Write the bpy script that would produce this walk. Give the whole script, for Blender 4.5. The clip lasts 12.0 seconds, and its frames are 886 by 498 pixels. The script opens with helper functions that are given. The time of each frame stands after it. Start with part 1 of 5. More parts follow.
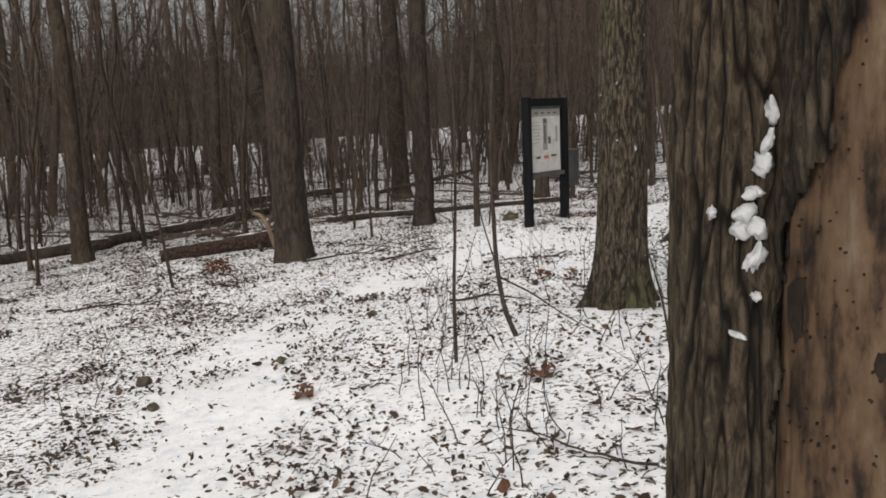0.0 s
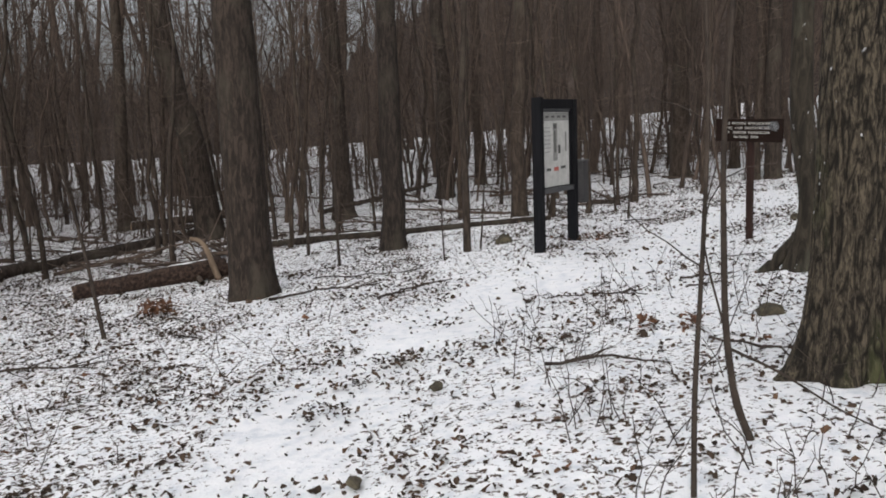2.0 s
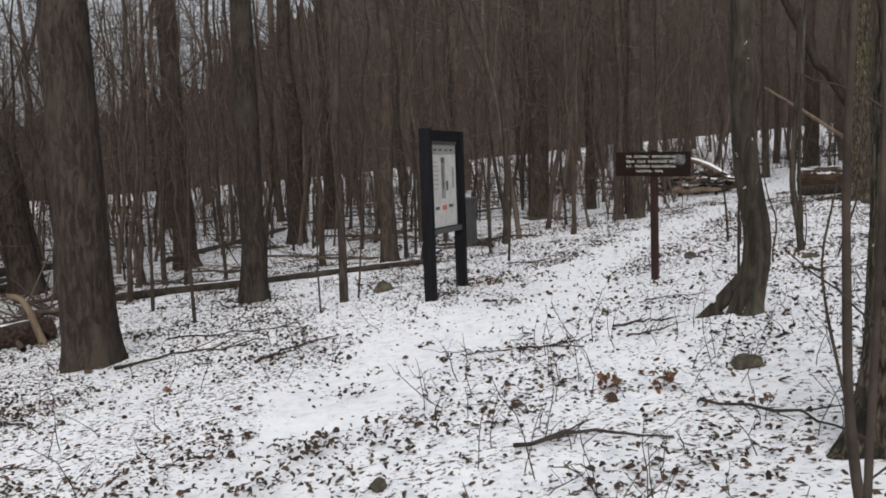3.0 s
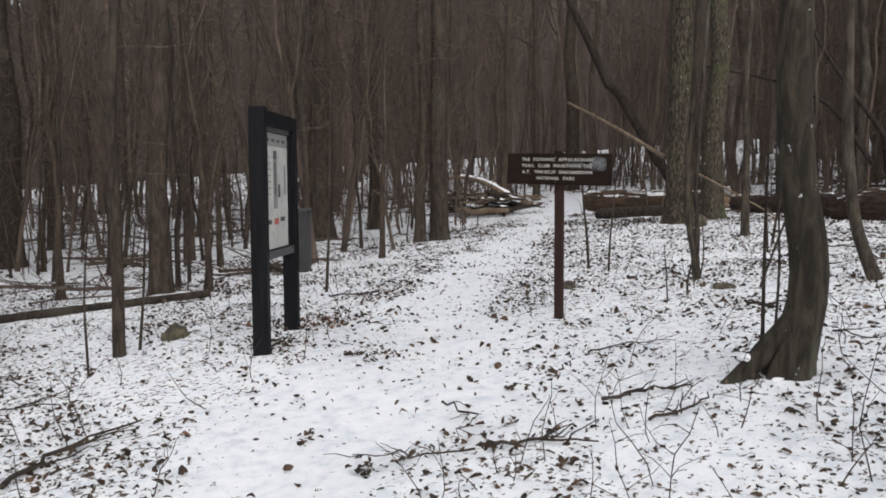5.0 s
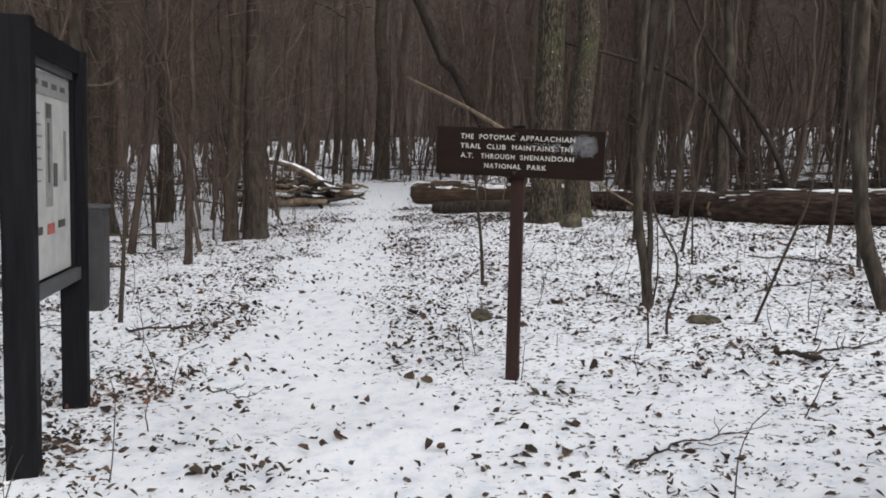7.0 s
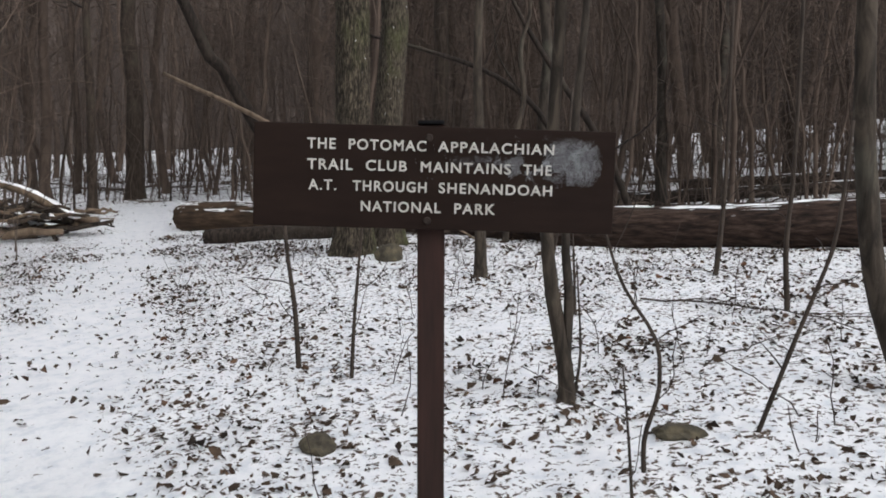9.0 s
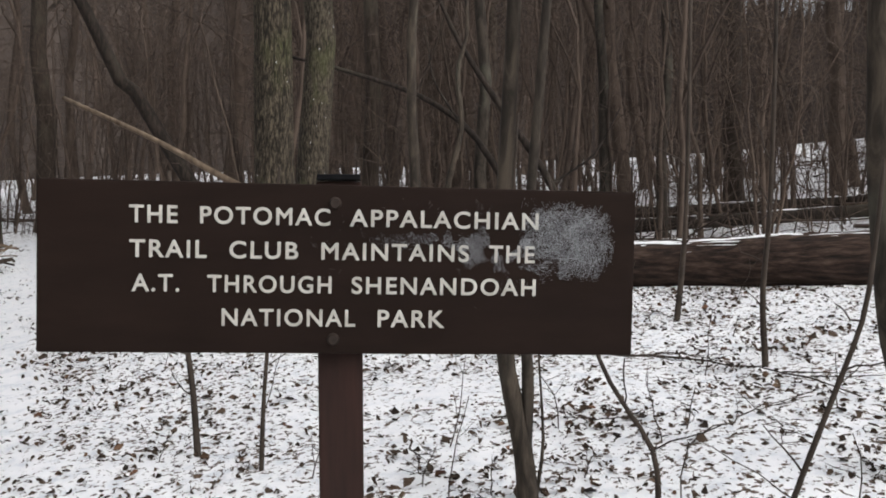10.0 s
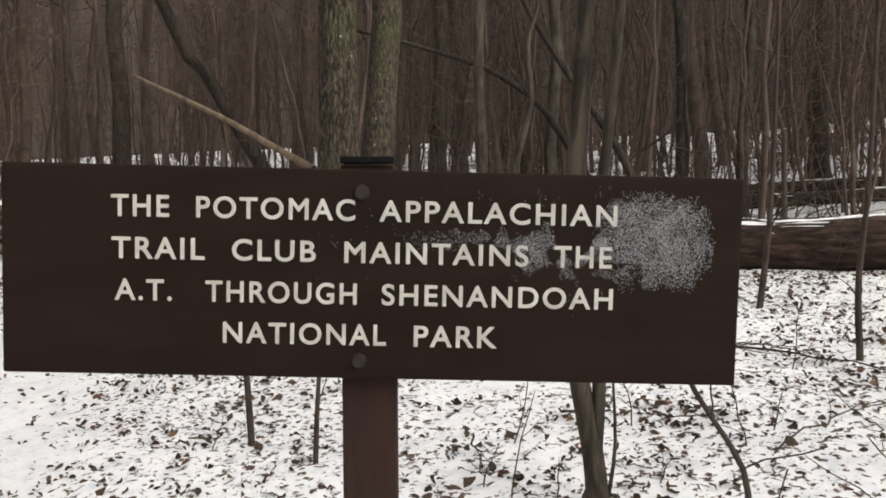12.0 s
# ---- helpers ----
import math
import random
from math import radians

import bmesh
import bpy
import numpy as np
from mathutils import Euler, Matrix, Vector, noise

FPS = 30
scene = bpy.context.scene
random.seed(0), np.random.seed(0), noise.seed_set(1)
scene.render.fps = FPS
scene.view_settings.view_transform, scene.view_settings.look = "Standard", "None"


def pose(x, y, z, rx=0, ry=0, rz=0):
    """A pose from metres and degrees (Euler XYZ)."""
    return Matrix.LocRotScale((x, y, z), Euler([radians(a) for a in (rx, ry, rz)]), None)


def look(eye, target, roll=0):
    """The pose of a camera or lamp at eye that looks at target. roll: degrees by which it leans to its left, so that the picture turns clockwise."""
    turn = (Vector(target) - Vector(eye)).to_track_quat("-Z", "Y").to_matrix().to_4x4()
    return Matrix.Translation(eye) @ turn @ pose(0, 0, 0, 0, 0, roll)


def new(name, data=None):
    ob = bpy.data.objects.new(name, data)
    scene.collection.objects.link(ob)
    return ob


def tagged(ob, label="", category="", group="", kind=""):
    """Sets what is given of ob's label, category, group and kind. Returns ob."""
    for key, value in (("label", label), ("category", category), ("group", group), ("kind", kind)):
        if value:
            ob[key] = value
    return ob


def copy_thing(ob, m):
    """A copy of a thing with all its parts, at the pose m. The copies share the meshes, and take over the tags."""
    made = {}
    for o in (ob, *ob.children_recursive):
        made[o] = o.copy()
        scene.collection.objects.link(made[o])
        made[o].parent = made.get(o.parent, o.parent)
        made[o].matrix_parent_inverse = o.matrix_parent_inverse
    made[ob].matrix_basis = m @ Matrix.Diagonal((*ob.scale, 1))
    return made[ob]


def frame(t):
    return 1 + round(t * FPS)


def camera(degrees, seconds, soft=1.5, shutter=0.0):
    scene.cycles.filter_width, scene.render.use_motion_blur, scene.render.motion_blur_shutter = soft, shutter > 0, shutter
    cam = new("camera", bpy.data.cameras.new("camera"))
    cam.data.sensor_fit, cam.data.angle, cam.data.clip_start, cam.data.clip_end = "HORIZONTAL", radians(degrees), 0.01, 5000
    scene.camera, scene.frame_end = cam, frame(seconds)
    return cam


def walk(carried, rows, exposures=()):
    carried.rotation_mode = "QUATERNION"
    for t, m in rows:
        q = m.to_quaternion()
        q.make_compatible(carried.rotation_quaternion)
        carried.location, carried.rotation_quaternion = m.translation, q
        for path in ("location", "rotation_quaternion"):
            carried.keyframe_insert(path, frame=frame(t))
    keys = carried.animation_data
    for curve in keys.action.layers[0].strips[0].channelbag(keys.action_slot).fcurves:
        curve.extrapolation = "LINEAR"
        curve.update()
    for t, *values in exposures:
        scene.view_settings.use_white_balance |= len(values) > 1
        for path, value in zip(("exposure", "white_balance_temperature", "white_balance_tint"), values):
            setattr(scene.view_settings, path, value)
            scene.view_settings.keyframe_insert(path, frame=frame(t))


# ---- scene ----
cam = camera(54.2, 12.0, soft=1.8)
METRES, EYE, TILT, LEAN, TURN = 15.0, 1.5, 0.0, 0.0, 0.0
ROWS = [
    (0.0, 0.0, 0.0, 0.0, -0.37, -8.85, 2.4),
    (0.5, -0.0231, 0.047, -0.0029, -3.48, -7.56, -2.06),
    (1.0, -0.0482, 0.0903, -0.0057, -3.86, -9.09, -1.09),
    (1.5, -0.0714, 0.1308, -0.0066, -4.85, -9.27, 0.12),
    (2.0, -0.0942, 0.1732, -0.0096, -7.74, -7.98, 2.04),
    (2.5, -0.1083, 0.2218, -0.0134, -11.61, -5.78, 3.6),
    (3.0, -0.12, 0.2719, -0.0182, -19.01, -5.35, 2.04),
    (5.0, -0.1175, 0.4878, -0.0299, -37.28, -4.26, 0.29),
    (5.5, -0.1019, 0.5375, -0.0313, -43.98, -5.73, -0.76),
    (6.0, -0.0806, 0.5847, -0.0303, -47.75, -6.28, -1.04),
    (6.5, -0.0588, 0.6323, -0.0301, -49.82, -5.67, -0.82),
    (8.5, 0.073, 0.7802, -0.0259, -62.2, -3.68, -1.89),
    (9.0, 0.1097, 0.8021, -0.0228, -67.34, -4.02, -0.15),
    (9.5, 0.1444, 0.8134, -0.0174, -71.05, -4.09, 0.33),
    (10.0, 0.1686, 0.8243, -0.0146, -71.65, -2.41, 0.26),
    (10.5, 0.1805, 0.8265, -0.013, -69.5, -3.27, 1.02),
    (11.0, 0.1851, 0.8267, -0.013, -67.67, -4.32, 1.01),
    (11.5, 0.1863, 0.828, -0.0131, -67.38, -4.12, 0.83),
    (12.0, 0.188, 0.8291, -0.0132, -67.02, -3.96, 0.17),
]
EXPOSURES = [(0.0, 0.0, 6750, 10), (0.8, 0.0, 6500, 10), (2.0, 0.0, 6330, 10), (5.0, 0.06, 6250, 10), (9.6, 0.1, 6190, 10), (10.3, 0.27, 6570, 10), (11.0, 0.3, 6760, 10), (12.0, 0.3, 6800, 10)]
walk(cam, [(t, pose(0, 0, EYE, TILT, LEAN, TURN) @ pose(METRES * x, METRES * y, METRES * z, 90 + pitch, roll, yaw)) for t, x, y, z, yaw, pitch, roll in ROWS], EXPOSURES)

# ---- light: overcast winter sky, a broad pale sun ----
world = bpy.data.worlds.new("overcast_sky")
scene.world = world
world.use_nodes = True
wn, wl = world.node_tree.nodes, world.node_tree.links
sky = wn.new("ShaderNodeTexSky")
sky.sky_type = 'NISHITA'
sky.sun_disc = False
sky.sun_elevation, sky.sun_rotation = radians(32), radians(200)
sky.air_density, sky.dust_density, sky.ozone_density = 1.0, 6.0, 1.0
pale = wn.new("ShaderNodeHueSaturation")
pale.inputs["Saturation"].default_value = 0.22
wl.new(sky.outputs["Color"], pale.inputs["Color"])
wl.new(pale.outputs["Color"], wn["Background"].inputs["Color"])
wn["Background"].inputs["Strength"].default_value = 0.15
sun = new("sun", bpy.data.lights.new("sun", 'SUN'))
sun.data.energy, sun.data.angle, sun.data.color = 0.9, radians(40), (1.0, 0.97, 0.93)
sun.matrix_world = look((0, 0, 60), (12, -20, 20))


# ---- materials ----
def mat(name, rough=0.85, metal=0.0):
    m = bpy.data.materials.new(name)
    m.use_nodes = True
    b = m.node_tree.nodes["Principled BSDF"]
    b.inputs["Roughness"].default_value, b.inputs["Metallic"].default_value = rough, metal
    b.inputs["Specular IOR Level"].default_value = 0.25
    return m, m.node_tree.nodes, m.node_tree.links, b


def node(ns, kind, **inputs):
    n = ns.new(kind)
    for k, v in inputs.items():
        n.inputs[k].default_value = v
    return n


def coords(ns, ls, scale=(1, 1, 1), use="Object"):
    c = ns.new("ShaderNodeTexCoord")
    mp = ns.new("ShaderNodeMapping")
    mp.inputs["Scale"].default_value = scale
    ls.new(c.outputs[use], mp.inputs["Vector"])
    return mp.outputs["Vector"]


def ramp(ns, ls, source, stops):
    r = ns.new("ShaderNodeValToRGB")
    e = r.color_ramp.elements
    e[0].position, e[0].color = stops[0][0], (*stops[0][1], 1)
    e[1].position, e[1].color = stops[-1][0], (*stops[-1][1], 1)
    for p, c in stops[1:-1]:
        e.new(p).color = (*c, 1)
    ls.new(source, r.inputs["Fac"])
    return r.outputs["Color"]


def mixed(ns, ls, fac, a, b, blend='MIX'):
    m = ns.new("ShaderNodeMix")
    m.data_type, m.blend_type = 'RGBA', blend
    for sock, v in ((m.inputs[0], fac), (m.inputs[6], a), (m.inputs[7], b)):
        if isinstance(v, (int, float)):
            sock.default_value = v
        elif isinstance(v, tuple):
            sock.default_value = (*v, 1)
        else:
            ls.new(v, sock)
    return m.outputs[2]


def bump(ns, ls, b, height, strength, dist):
    n = node(ns, "ShaderNodeBump", Strength=strength, Distance=dist)
    ls.new(height, n.inputs["Height"])
    ls.new(n.outputs["Normal"], b.inputs["Normal"])


def bark_material(name, dark, light, moss=None, ridge=9.0, strength=0.9, snow=0.0, inner=None):
    """Furrowed bark: long upright ridges, blotches of lichen, thin snow caught on the ridges. inner: shade colour
    painted into the furrows.
    """
    m, ns, ls, b = mat(name, 0.92)
    v = coords(ns, ls, (ridge, ridge, ridge * 0.24))
    n1 = node(ns, "ShaderNodeTexNoise", Scale=1.6, Detail=6.0, Roughness=0.68, Distortion=0.7)
    ls.new(v, n1.inputs["Vector"])
    v2 = coords(ns, ls, (1.3, 1.3, 0.7))
    n2 = node(ns, "ShaderNodeTexNoise", Scale=1.2, Detail=4.0, Roughness=0.6)
    ls.new(v2, n2.inputs["Vector"])
    col = ramp(ns, ls, n1.outputs["Fac"], [(0.40, dark), (0.50, tuple(0.6 * p + 0.4 * q for p, q in zip(dark, light))), (0.60, light)])
    info = ns.new("ShaderNodeObjectInfo")
    tone = ramp(ns, ls, info.outputs["Random"], [(0.0, (0.78, 0.78, 0.8)), (1.0, (1.18, 1.14, 1.1))])
    col = mixed(ns, ls, 1.0, col, tone, 'MULTIPLY')
    if moss:
        spots = ramp(ns, ls, n2.outputs["Fac"], [(0.52, (0, 0, 0)), (0.66, (0.7, 0.7, 0.7))])
        col = mixed(ns, ls, spots, col, moss)
    if snow:
        n3 = node(ns, "ShaderNodeTexNoise", Scale=14.0, Detail=3.0, Roughness=0.7)
        ls.new(coords(ns, ls, (1, 1, 0.6)), n3.inputs["Vector"])
        flecks = ramp(ns, ls, n3.outputs["Fac"], [(0.72 - snow, (0, 0, 0)), (0.75 - snow, (0.8, 0.8, 0.8))])
        col = mixed(ns, ls, flecks, col, (0.7, 0.7, 0.72))
    # painted shade: the deeper the furrow, the nearer its colour to inner
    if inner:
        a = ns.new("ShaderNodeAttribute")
        a.attribute_name = "furrow_shade"
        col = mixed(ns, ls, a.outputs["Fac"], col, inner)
    ls.new(col, b.inputs["Base Color"])
    bump(ns, ls, b, n1.outputs["Fac"], strength, 0.02)
    return m


def noise_material(name, stops, scale=8.0, stretch=(1, 1, 1), rough=0.85, detail=5.0, strength=0.3, dist=0.005, use="Object", metal=0.0, by_piece=0.0):
    m, ns, ls, b = mat(name, rough, metal)
    n = node(ns, "ShaderNodeTexNoise", Scale=scale, Detail=detail, Roughness=0.62)
    ls.new(coords(ns, ls, stretch, use), n.inputs["Vector"])
    col = ramp(ns, ls, n.outputs["Fac"], stops)
    if by_piece:
        g = ns.new("ShaderNodeNewGeometry")
        t = ramp(ns, ls, g.outputs["Random Per Island"], [(0.0, (1 - by_piece,) * 3), (1.0, (1 + by_piece,) * 3)])
        col = mixed(ns, ls, 1.0, col, t, 'MULTIPLY')
    ls.new(col, b.inputs["Base Color"])
    bump(ns, ls, b, n.outputs["Fac"], strength, dist)
    return m


def snow_material():
    """Thin trodden snow; flecks of half-buried leaf litter, sparse on the beaten trail."""
    m, ns, ls, b = mat("snow_ground", 0.7)
    v = coords(ns, ls)
    n1 = node(ns, "ShaderNodeTexNoise", Scale=24.0, Detail=3.0, Roughness=0.6, Distortion=0.5)
    n2 = node(ns, "ShaderNodeTexNoise", Scale=1.1, Detail=3.0, Roughness=0.55)
    n3 = node(ns, "ShaderNodeTexNoise", Scale=55.0, Detail=3.0, Roughness=0.6)
    n4 = node(ns, "ShaderNodeTexNoise", Scale=3.2, Detail=2.0, Roughness=0.5)
    n5 = node(ns, "ShaderNodeTexNoise", Scale=8.0, Detail=4.0, Roughness=0.65)
    for n in (n1, n2, n3, n4, n5):
        ls.new(v, n.inputs["Vector"])
    a = ns.new("ShaderNodeAttribute")
    a.attribute_name = "litter"
    total = n1.outputs["Fac"]
    for source, weight in ((a.outputs["Fac"], 0.12), (n2.outputs["Fac"], 0.16), (n3.outputs["Fac"], 0.10), (n4.outputs["Fac"], 0.12)):
        add = ns.new("ShaderNodeMath")
        add.operation = 'MULTIPLY_ADD'
        ls.new(source, add.inputs[0])
        add.inputs[1].default_value = weight
        ls.new(total, add.inputs[2])
        total = add.outputs[0]
    fac = ramp(ns, ls, total, [(0.866, (0, 0, 0)), (0.905, (1, 1, 1))])
    litter = ramp(ns, ls, n3.outputs["Fac"], [(0.3, (0.030, 0.022, 0.017)), (0.5, (0.075, 0.053, 0.038)), (0.7, (0.17, 0.112, 0.075))])
    white = ramp(ns, ls, n5.outputs["Fac"], [(0.32, (0.66, 0.69, 0.73)), (0.48, (0.82, 0.83, 0.85)), (0.7, (0.89, 0.89, 0.90))])
    ls.new(mixed(ns, ls, fac, white, litter), b.inputs["Base Color"])
    bump(ns, ls, b, total, 0.45, 0.025)
    return m


BARK = bark_material("bark_grey_brown", (0.026, 0.0195, 0.0152), (0.066, 0.050, 0.0385), (0.072, 0.062, 0.046), 11.0, 0.7)
# the last colour of BARK_OAK and BARK_CHERRY is shade painted into furrows
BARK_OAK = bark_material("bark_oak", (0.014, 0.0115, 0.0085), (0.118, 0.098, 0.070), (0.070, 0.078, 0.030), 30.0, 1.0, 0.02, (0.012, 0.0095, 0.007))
BARK_DARK = bark_material("bark_wet_dark", (0.016, 0.0122, 0.0098), (0.050, 0.038, 0.030), (0.058, 0.05, 0.037), 12.0, 0.8)
BARK_SMOOTH = bark_material("bark_smooth", (0.022, 0.018, 0.0145), (0.066, 0.054, 0.042), (0.12, 0.115, 0.09), 9.0, 0.5)
BARK_FLECKED = bark_material("bark_flecked_with_snow", (0.020, 0.0165, 0.0125), (0.060, 0.050, 0.036), (0.115, 0.112, 0.08), 9.0, 0.6, 0.04)
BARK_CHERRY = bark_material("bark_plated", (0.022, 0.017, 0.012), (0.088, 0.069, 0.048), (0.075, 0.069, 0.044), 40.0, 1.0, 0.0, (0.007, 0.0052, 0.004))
TWIG = noise_material("twig_bark", [(0.3, (0.020, 0.015, 0.012)), (0.7, (0.066, 0.050, 0.039))], 6.0)
BRIGHT = noise_material("debarked_branch", [(0.3, (0.085, 0.06, 0.04)), (0.7, (0.23, 0.17, 0.12))], 9.0, (1, 1, 0.2))
PALE_ROT = noise_material("pale_rotten_wood", [(0.3, (0.016, 0.011, 0.008)), (0.5, (0.05, 0.032, 0.02)), (0.72, (0.125, 0.08, 0.046))], 5.0, (2.2, 0.35, 2.2), 0.9, 6.0, 0.9, 0.03)
ROTTEN = noise_material("rotten_log", [(0.34, (0.009, 0.006, 0.0045)), (0.47, (0.028, 0.0165, 0.012)), (0.56, (0.046, 0.029, 0.021)), (0.70, (0.092, 0.062, 0.046))], 9.0, (2.2, 0.35, 2.2), 0.9, 6.0, 0.9, 0.03)
CUTWOOD = noise_material("weathered_end_grain", [(0.3, (0.12, 0.08, 0.05)), (0.7, (0.33, 0.23, 0.15))], 14.0)
BAREWOOD = noise_material("bare_dead_wood", [(0.36, (0.008, 0.0055, 0.004)), (0.43, (0.038, 0.023, 0.014)), (0.50, (0.085, 0.052, 0.030)), (0.58, (0.105, 0.068, 0.040)), (0.68, (0.15, 0.112, 0.078))], 7.0, (2.6, 2.6, 0.9), 0.8, 9.0, 0.7, 0.012)
HOLE = noise_material("rotted_hole", [(0.3, (0.008, 0.006, 0.005)), (0.7, (0.03, 0.02, 0.014))], 20.0)
# dimmed copy of the clean snow: shade of the cleft as colour
SHADED_SNOW = noise_material("shaded_snow", [(0.3, (0.36, 0.37, 0.38)), (0.7, (0.56, 0.57, 0.58))], 30.0, strength=0.6, dist=0.01)
SNOW = noise_material("clean_snow", [(0.3, (0.82, 0.83, 0.85)), (0.7, (0.9, 0.9, 0.91))], 30.0, strength=0.5, dist=0.01)
LEAF = noise_material("dead_leaf", [(0.3, (0.018, 0.0125, 0.009)), (0.55, (0.056, 0.038, 0.026)), (0.75, (0.125, 0.08, 0.052))], 5.0, use="Object", by_piece=0.55)
LEAF_BROWN = noise_material("brown_leaf", [(0.3, (0.035, 0.02, 0.013)), (0.7, (0.12, 0.07, 0.042))], 14.0, by_piece=0.5)
LEAF_TAN = noise_material("tan_leaf", [(0.3, (0.06, 0.028, 0.017)), (0.7, (0.19, 0.098, 0.056))], 14.0, by_piece=0.4)
ROCK = noise_material("mossy_rock", [(0.3, (0.03, 0.027, 0.022)), (0.5, (0.07, 0.06, 0.042)), (0.72, (0.14, 0.12, 0.075))], 12.0, strength=0.8, dist=0.02)
BLACK = noise_material("black_stained_timber", [(0.3, (0.005, 0.005, 0.006)), (0.7, (0.012, 0.012, 0.0135))], 5.0, (6, 6, 0.5), 0.6, 5.0, 0.35, 0.004)
BLACK.node_tree.nodes["Principled BSDF"].inputs["Specular IOR Level"].default_value = 0.08
GREY_FRAME = noise_material("grey_aluminium_frame", [(0.3, (0.05, 0.05, 0.052)), (0.7, (0.085, 0.085, 0.088))], 9.0, rough=0.55)
GREY_BOX = noise_material("grey_painted_metal", [(0.3, (0.028, 0.027, 0.028)), (0.7, (0.05, 0.048, 0.049))], 7.0, rough=0.6)
PAPER = noise_material("weathered_poster", [(0.25, (0.36, 0.36, 0.345)), (0.5, (0.47, 0.465, 0.44)), (0.75, (0.58, 0.575, 0.55))], 7.0, rough=0.4, strength=0.05)
INK_GREY = noise_material("grey_print", [(0.3, (0.2, 0.2, 0.19)), (0.7, (0.29, 0.285, 0.27))], 25.0)
INK_DARK = noise_material("dark_print", [(0.3, (0.05, 0.05, 0.048)), (0.7, (0.11, 0.108, 0.1))], 25.0)
INK_RED = noise_material("red_print", [(0.3, (0.36, 0.09, 0.075)), (0.7, (0.45, 0.15, 0.12))], 25.0)
SIGN_BROWN = noise_material("brown_sign_paint", [(0.3, (0.012, 0.0066, 0.0048)), (0.7, (0.019, 0.0108, 0.008))], 6.0, (0.8, 3, 3), 0.75, 6.0, 0.2, 0.003)
SIGN_BROWN.node_tree.nodes["Principled BSDF"].inputs["Specular IOR Level"].default_value = 0.12
POST_BROWN = noise_material("brown_post_stain", [(0.3, (0.017, 0.009, 0.007)), (0.7, (0.04, 0.018, 0.0135))], 7.0, (4, 4, 0.4), 0.75, 6.0, 0.4, 0.004)
LETTER = noise_material("cream_letter_paint", [(0.3, (0.42, 0.40, 0.355)), (0.7, (0.62, 0.60, 0.55))], 30.0, rough=0.6)
IRON = noise_material("dull_bolt_steel", [(0.3, (0.022, 0.017, 0.014)), (0.7, (0.07, 0.05, 0.04))], 40.0, rough=0.7, metal=0.3)
WOODS = noise_material("distant_bare_woods", [(0.3, (0.027, 0.0212, 0.0182)), (0.5, (0.046, 0.0365, 0.0315)), (0.72, (0.078, 0.062, 0.053))], 0.8, (1, 1, 0.1), 1.0, 6.0, 0.0)
WOODBARK = noise_material("far_bark", [(0.3, (0.046, 0.0335, 0.0262)), (0.7, (0.108, 0.080, 0.063))], 2.0, (3, 3, 0.8), 0.95, 4.0, 0.3, 0.01, by_piece=0.4)
FROST = noise_material("thin_frost", [(0.3, (0.17, 0.175, 0.185)), (0.7, (0.33, 0.335, 0.35))], 40.0)
GROUND = snow_material()


# ---- ground shape ----
def ground(x, y):
    """The lie of the land: a gentle fall to the west, a rise beyond the big log to the east."""
    a, b = (x - 3) / 10, (y - 12) / 10
    a, b = a / np.sqrt(1 + (a / 2) ** 2), b / np.sqrt(1 + (b / 2) ** 2)
    z = -0.1803 + 0.8405 * a - 0.3621 * b - 0.0253 * a * a - 0.2021 * a * b + 0.1556 * b * b
    d = x - 15
    z = z + 0.06 * np.exp(-((x - 1.8) ** 2 + (y - 14.6) ** 2) / 2.0)
    z = z + 0.12 * np.exp(-((x - 11.0) ** 2 + (y - 17.2) ** 2) / 4.0)
    z = z + 0.07 * np.exp(-((x - 0.9) ** 2 + (y - 6.4) ** 2) / 1.8)
    z = z + 0.08 * np.exp(-((x - 2.9) ** 2 + (y - 10.0) ** 2) / 1.2)
    return z + 0.0375 * (d + np.sqrt(d * d + 36)) - 0.11


TRAIL = [(-1.0, -8.0), (-1.15, 0.0), (-1.3, 3.6), (-1.75, 6.2), (-1.72, 7.9), (-1.15, 9.3), (-0.25, 10.8), (0.75, 11.9), (1.9, 12.9), (3.2, 14.1), (4.3, 15.3), (6.8, 17.4), (9.6, 19.8), (14.6, 23.7), (16.8, 25.4), (19.2, 27.6)]


def trail_distance(x, y):
    best = np.full(np.shape(x), 1e9)
    for (ax, ay), (bx, by) in zip(TRAIL, TRAIL[1:]):
        dx, dy = bx - ax, by - ay
        s = np.clip(((x - ax) * dx + (y - ay) * dy) / (dx * dx + dy * dy), 0, 1)
        best = np.minimum(best, np.hypot(x - ax - s * dx, y - ay - s * dy))
    return best


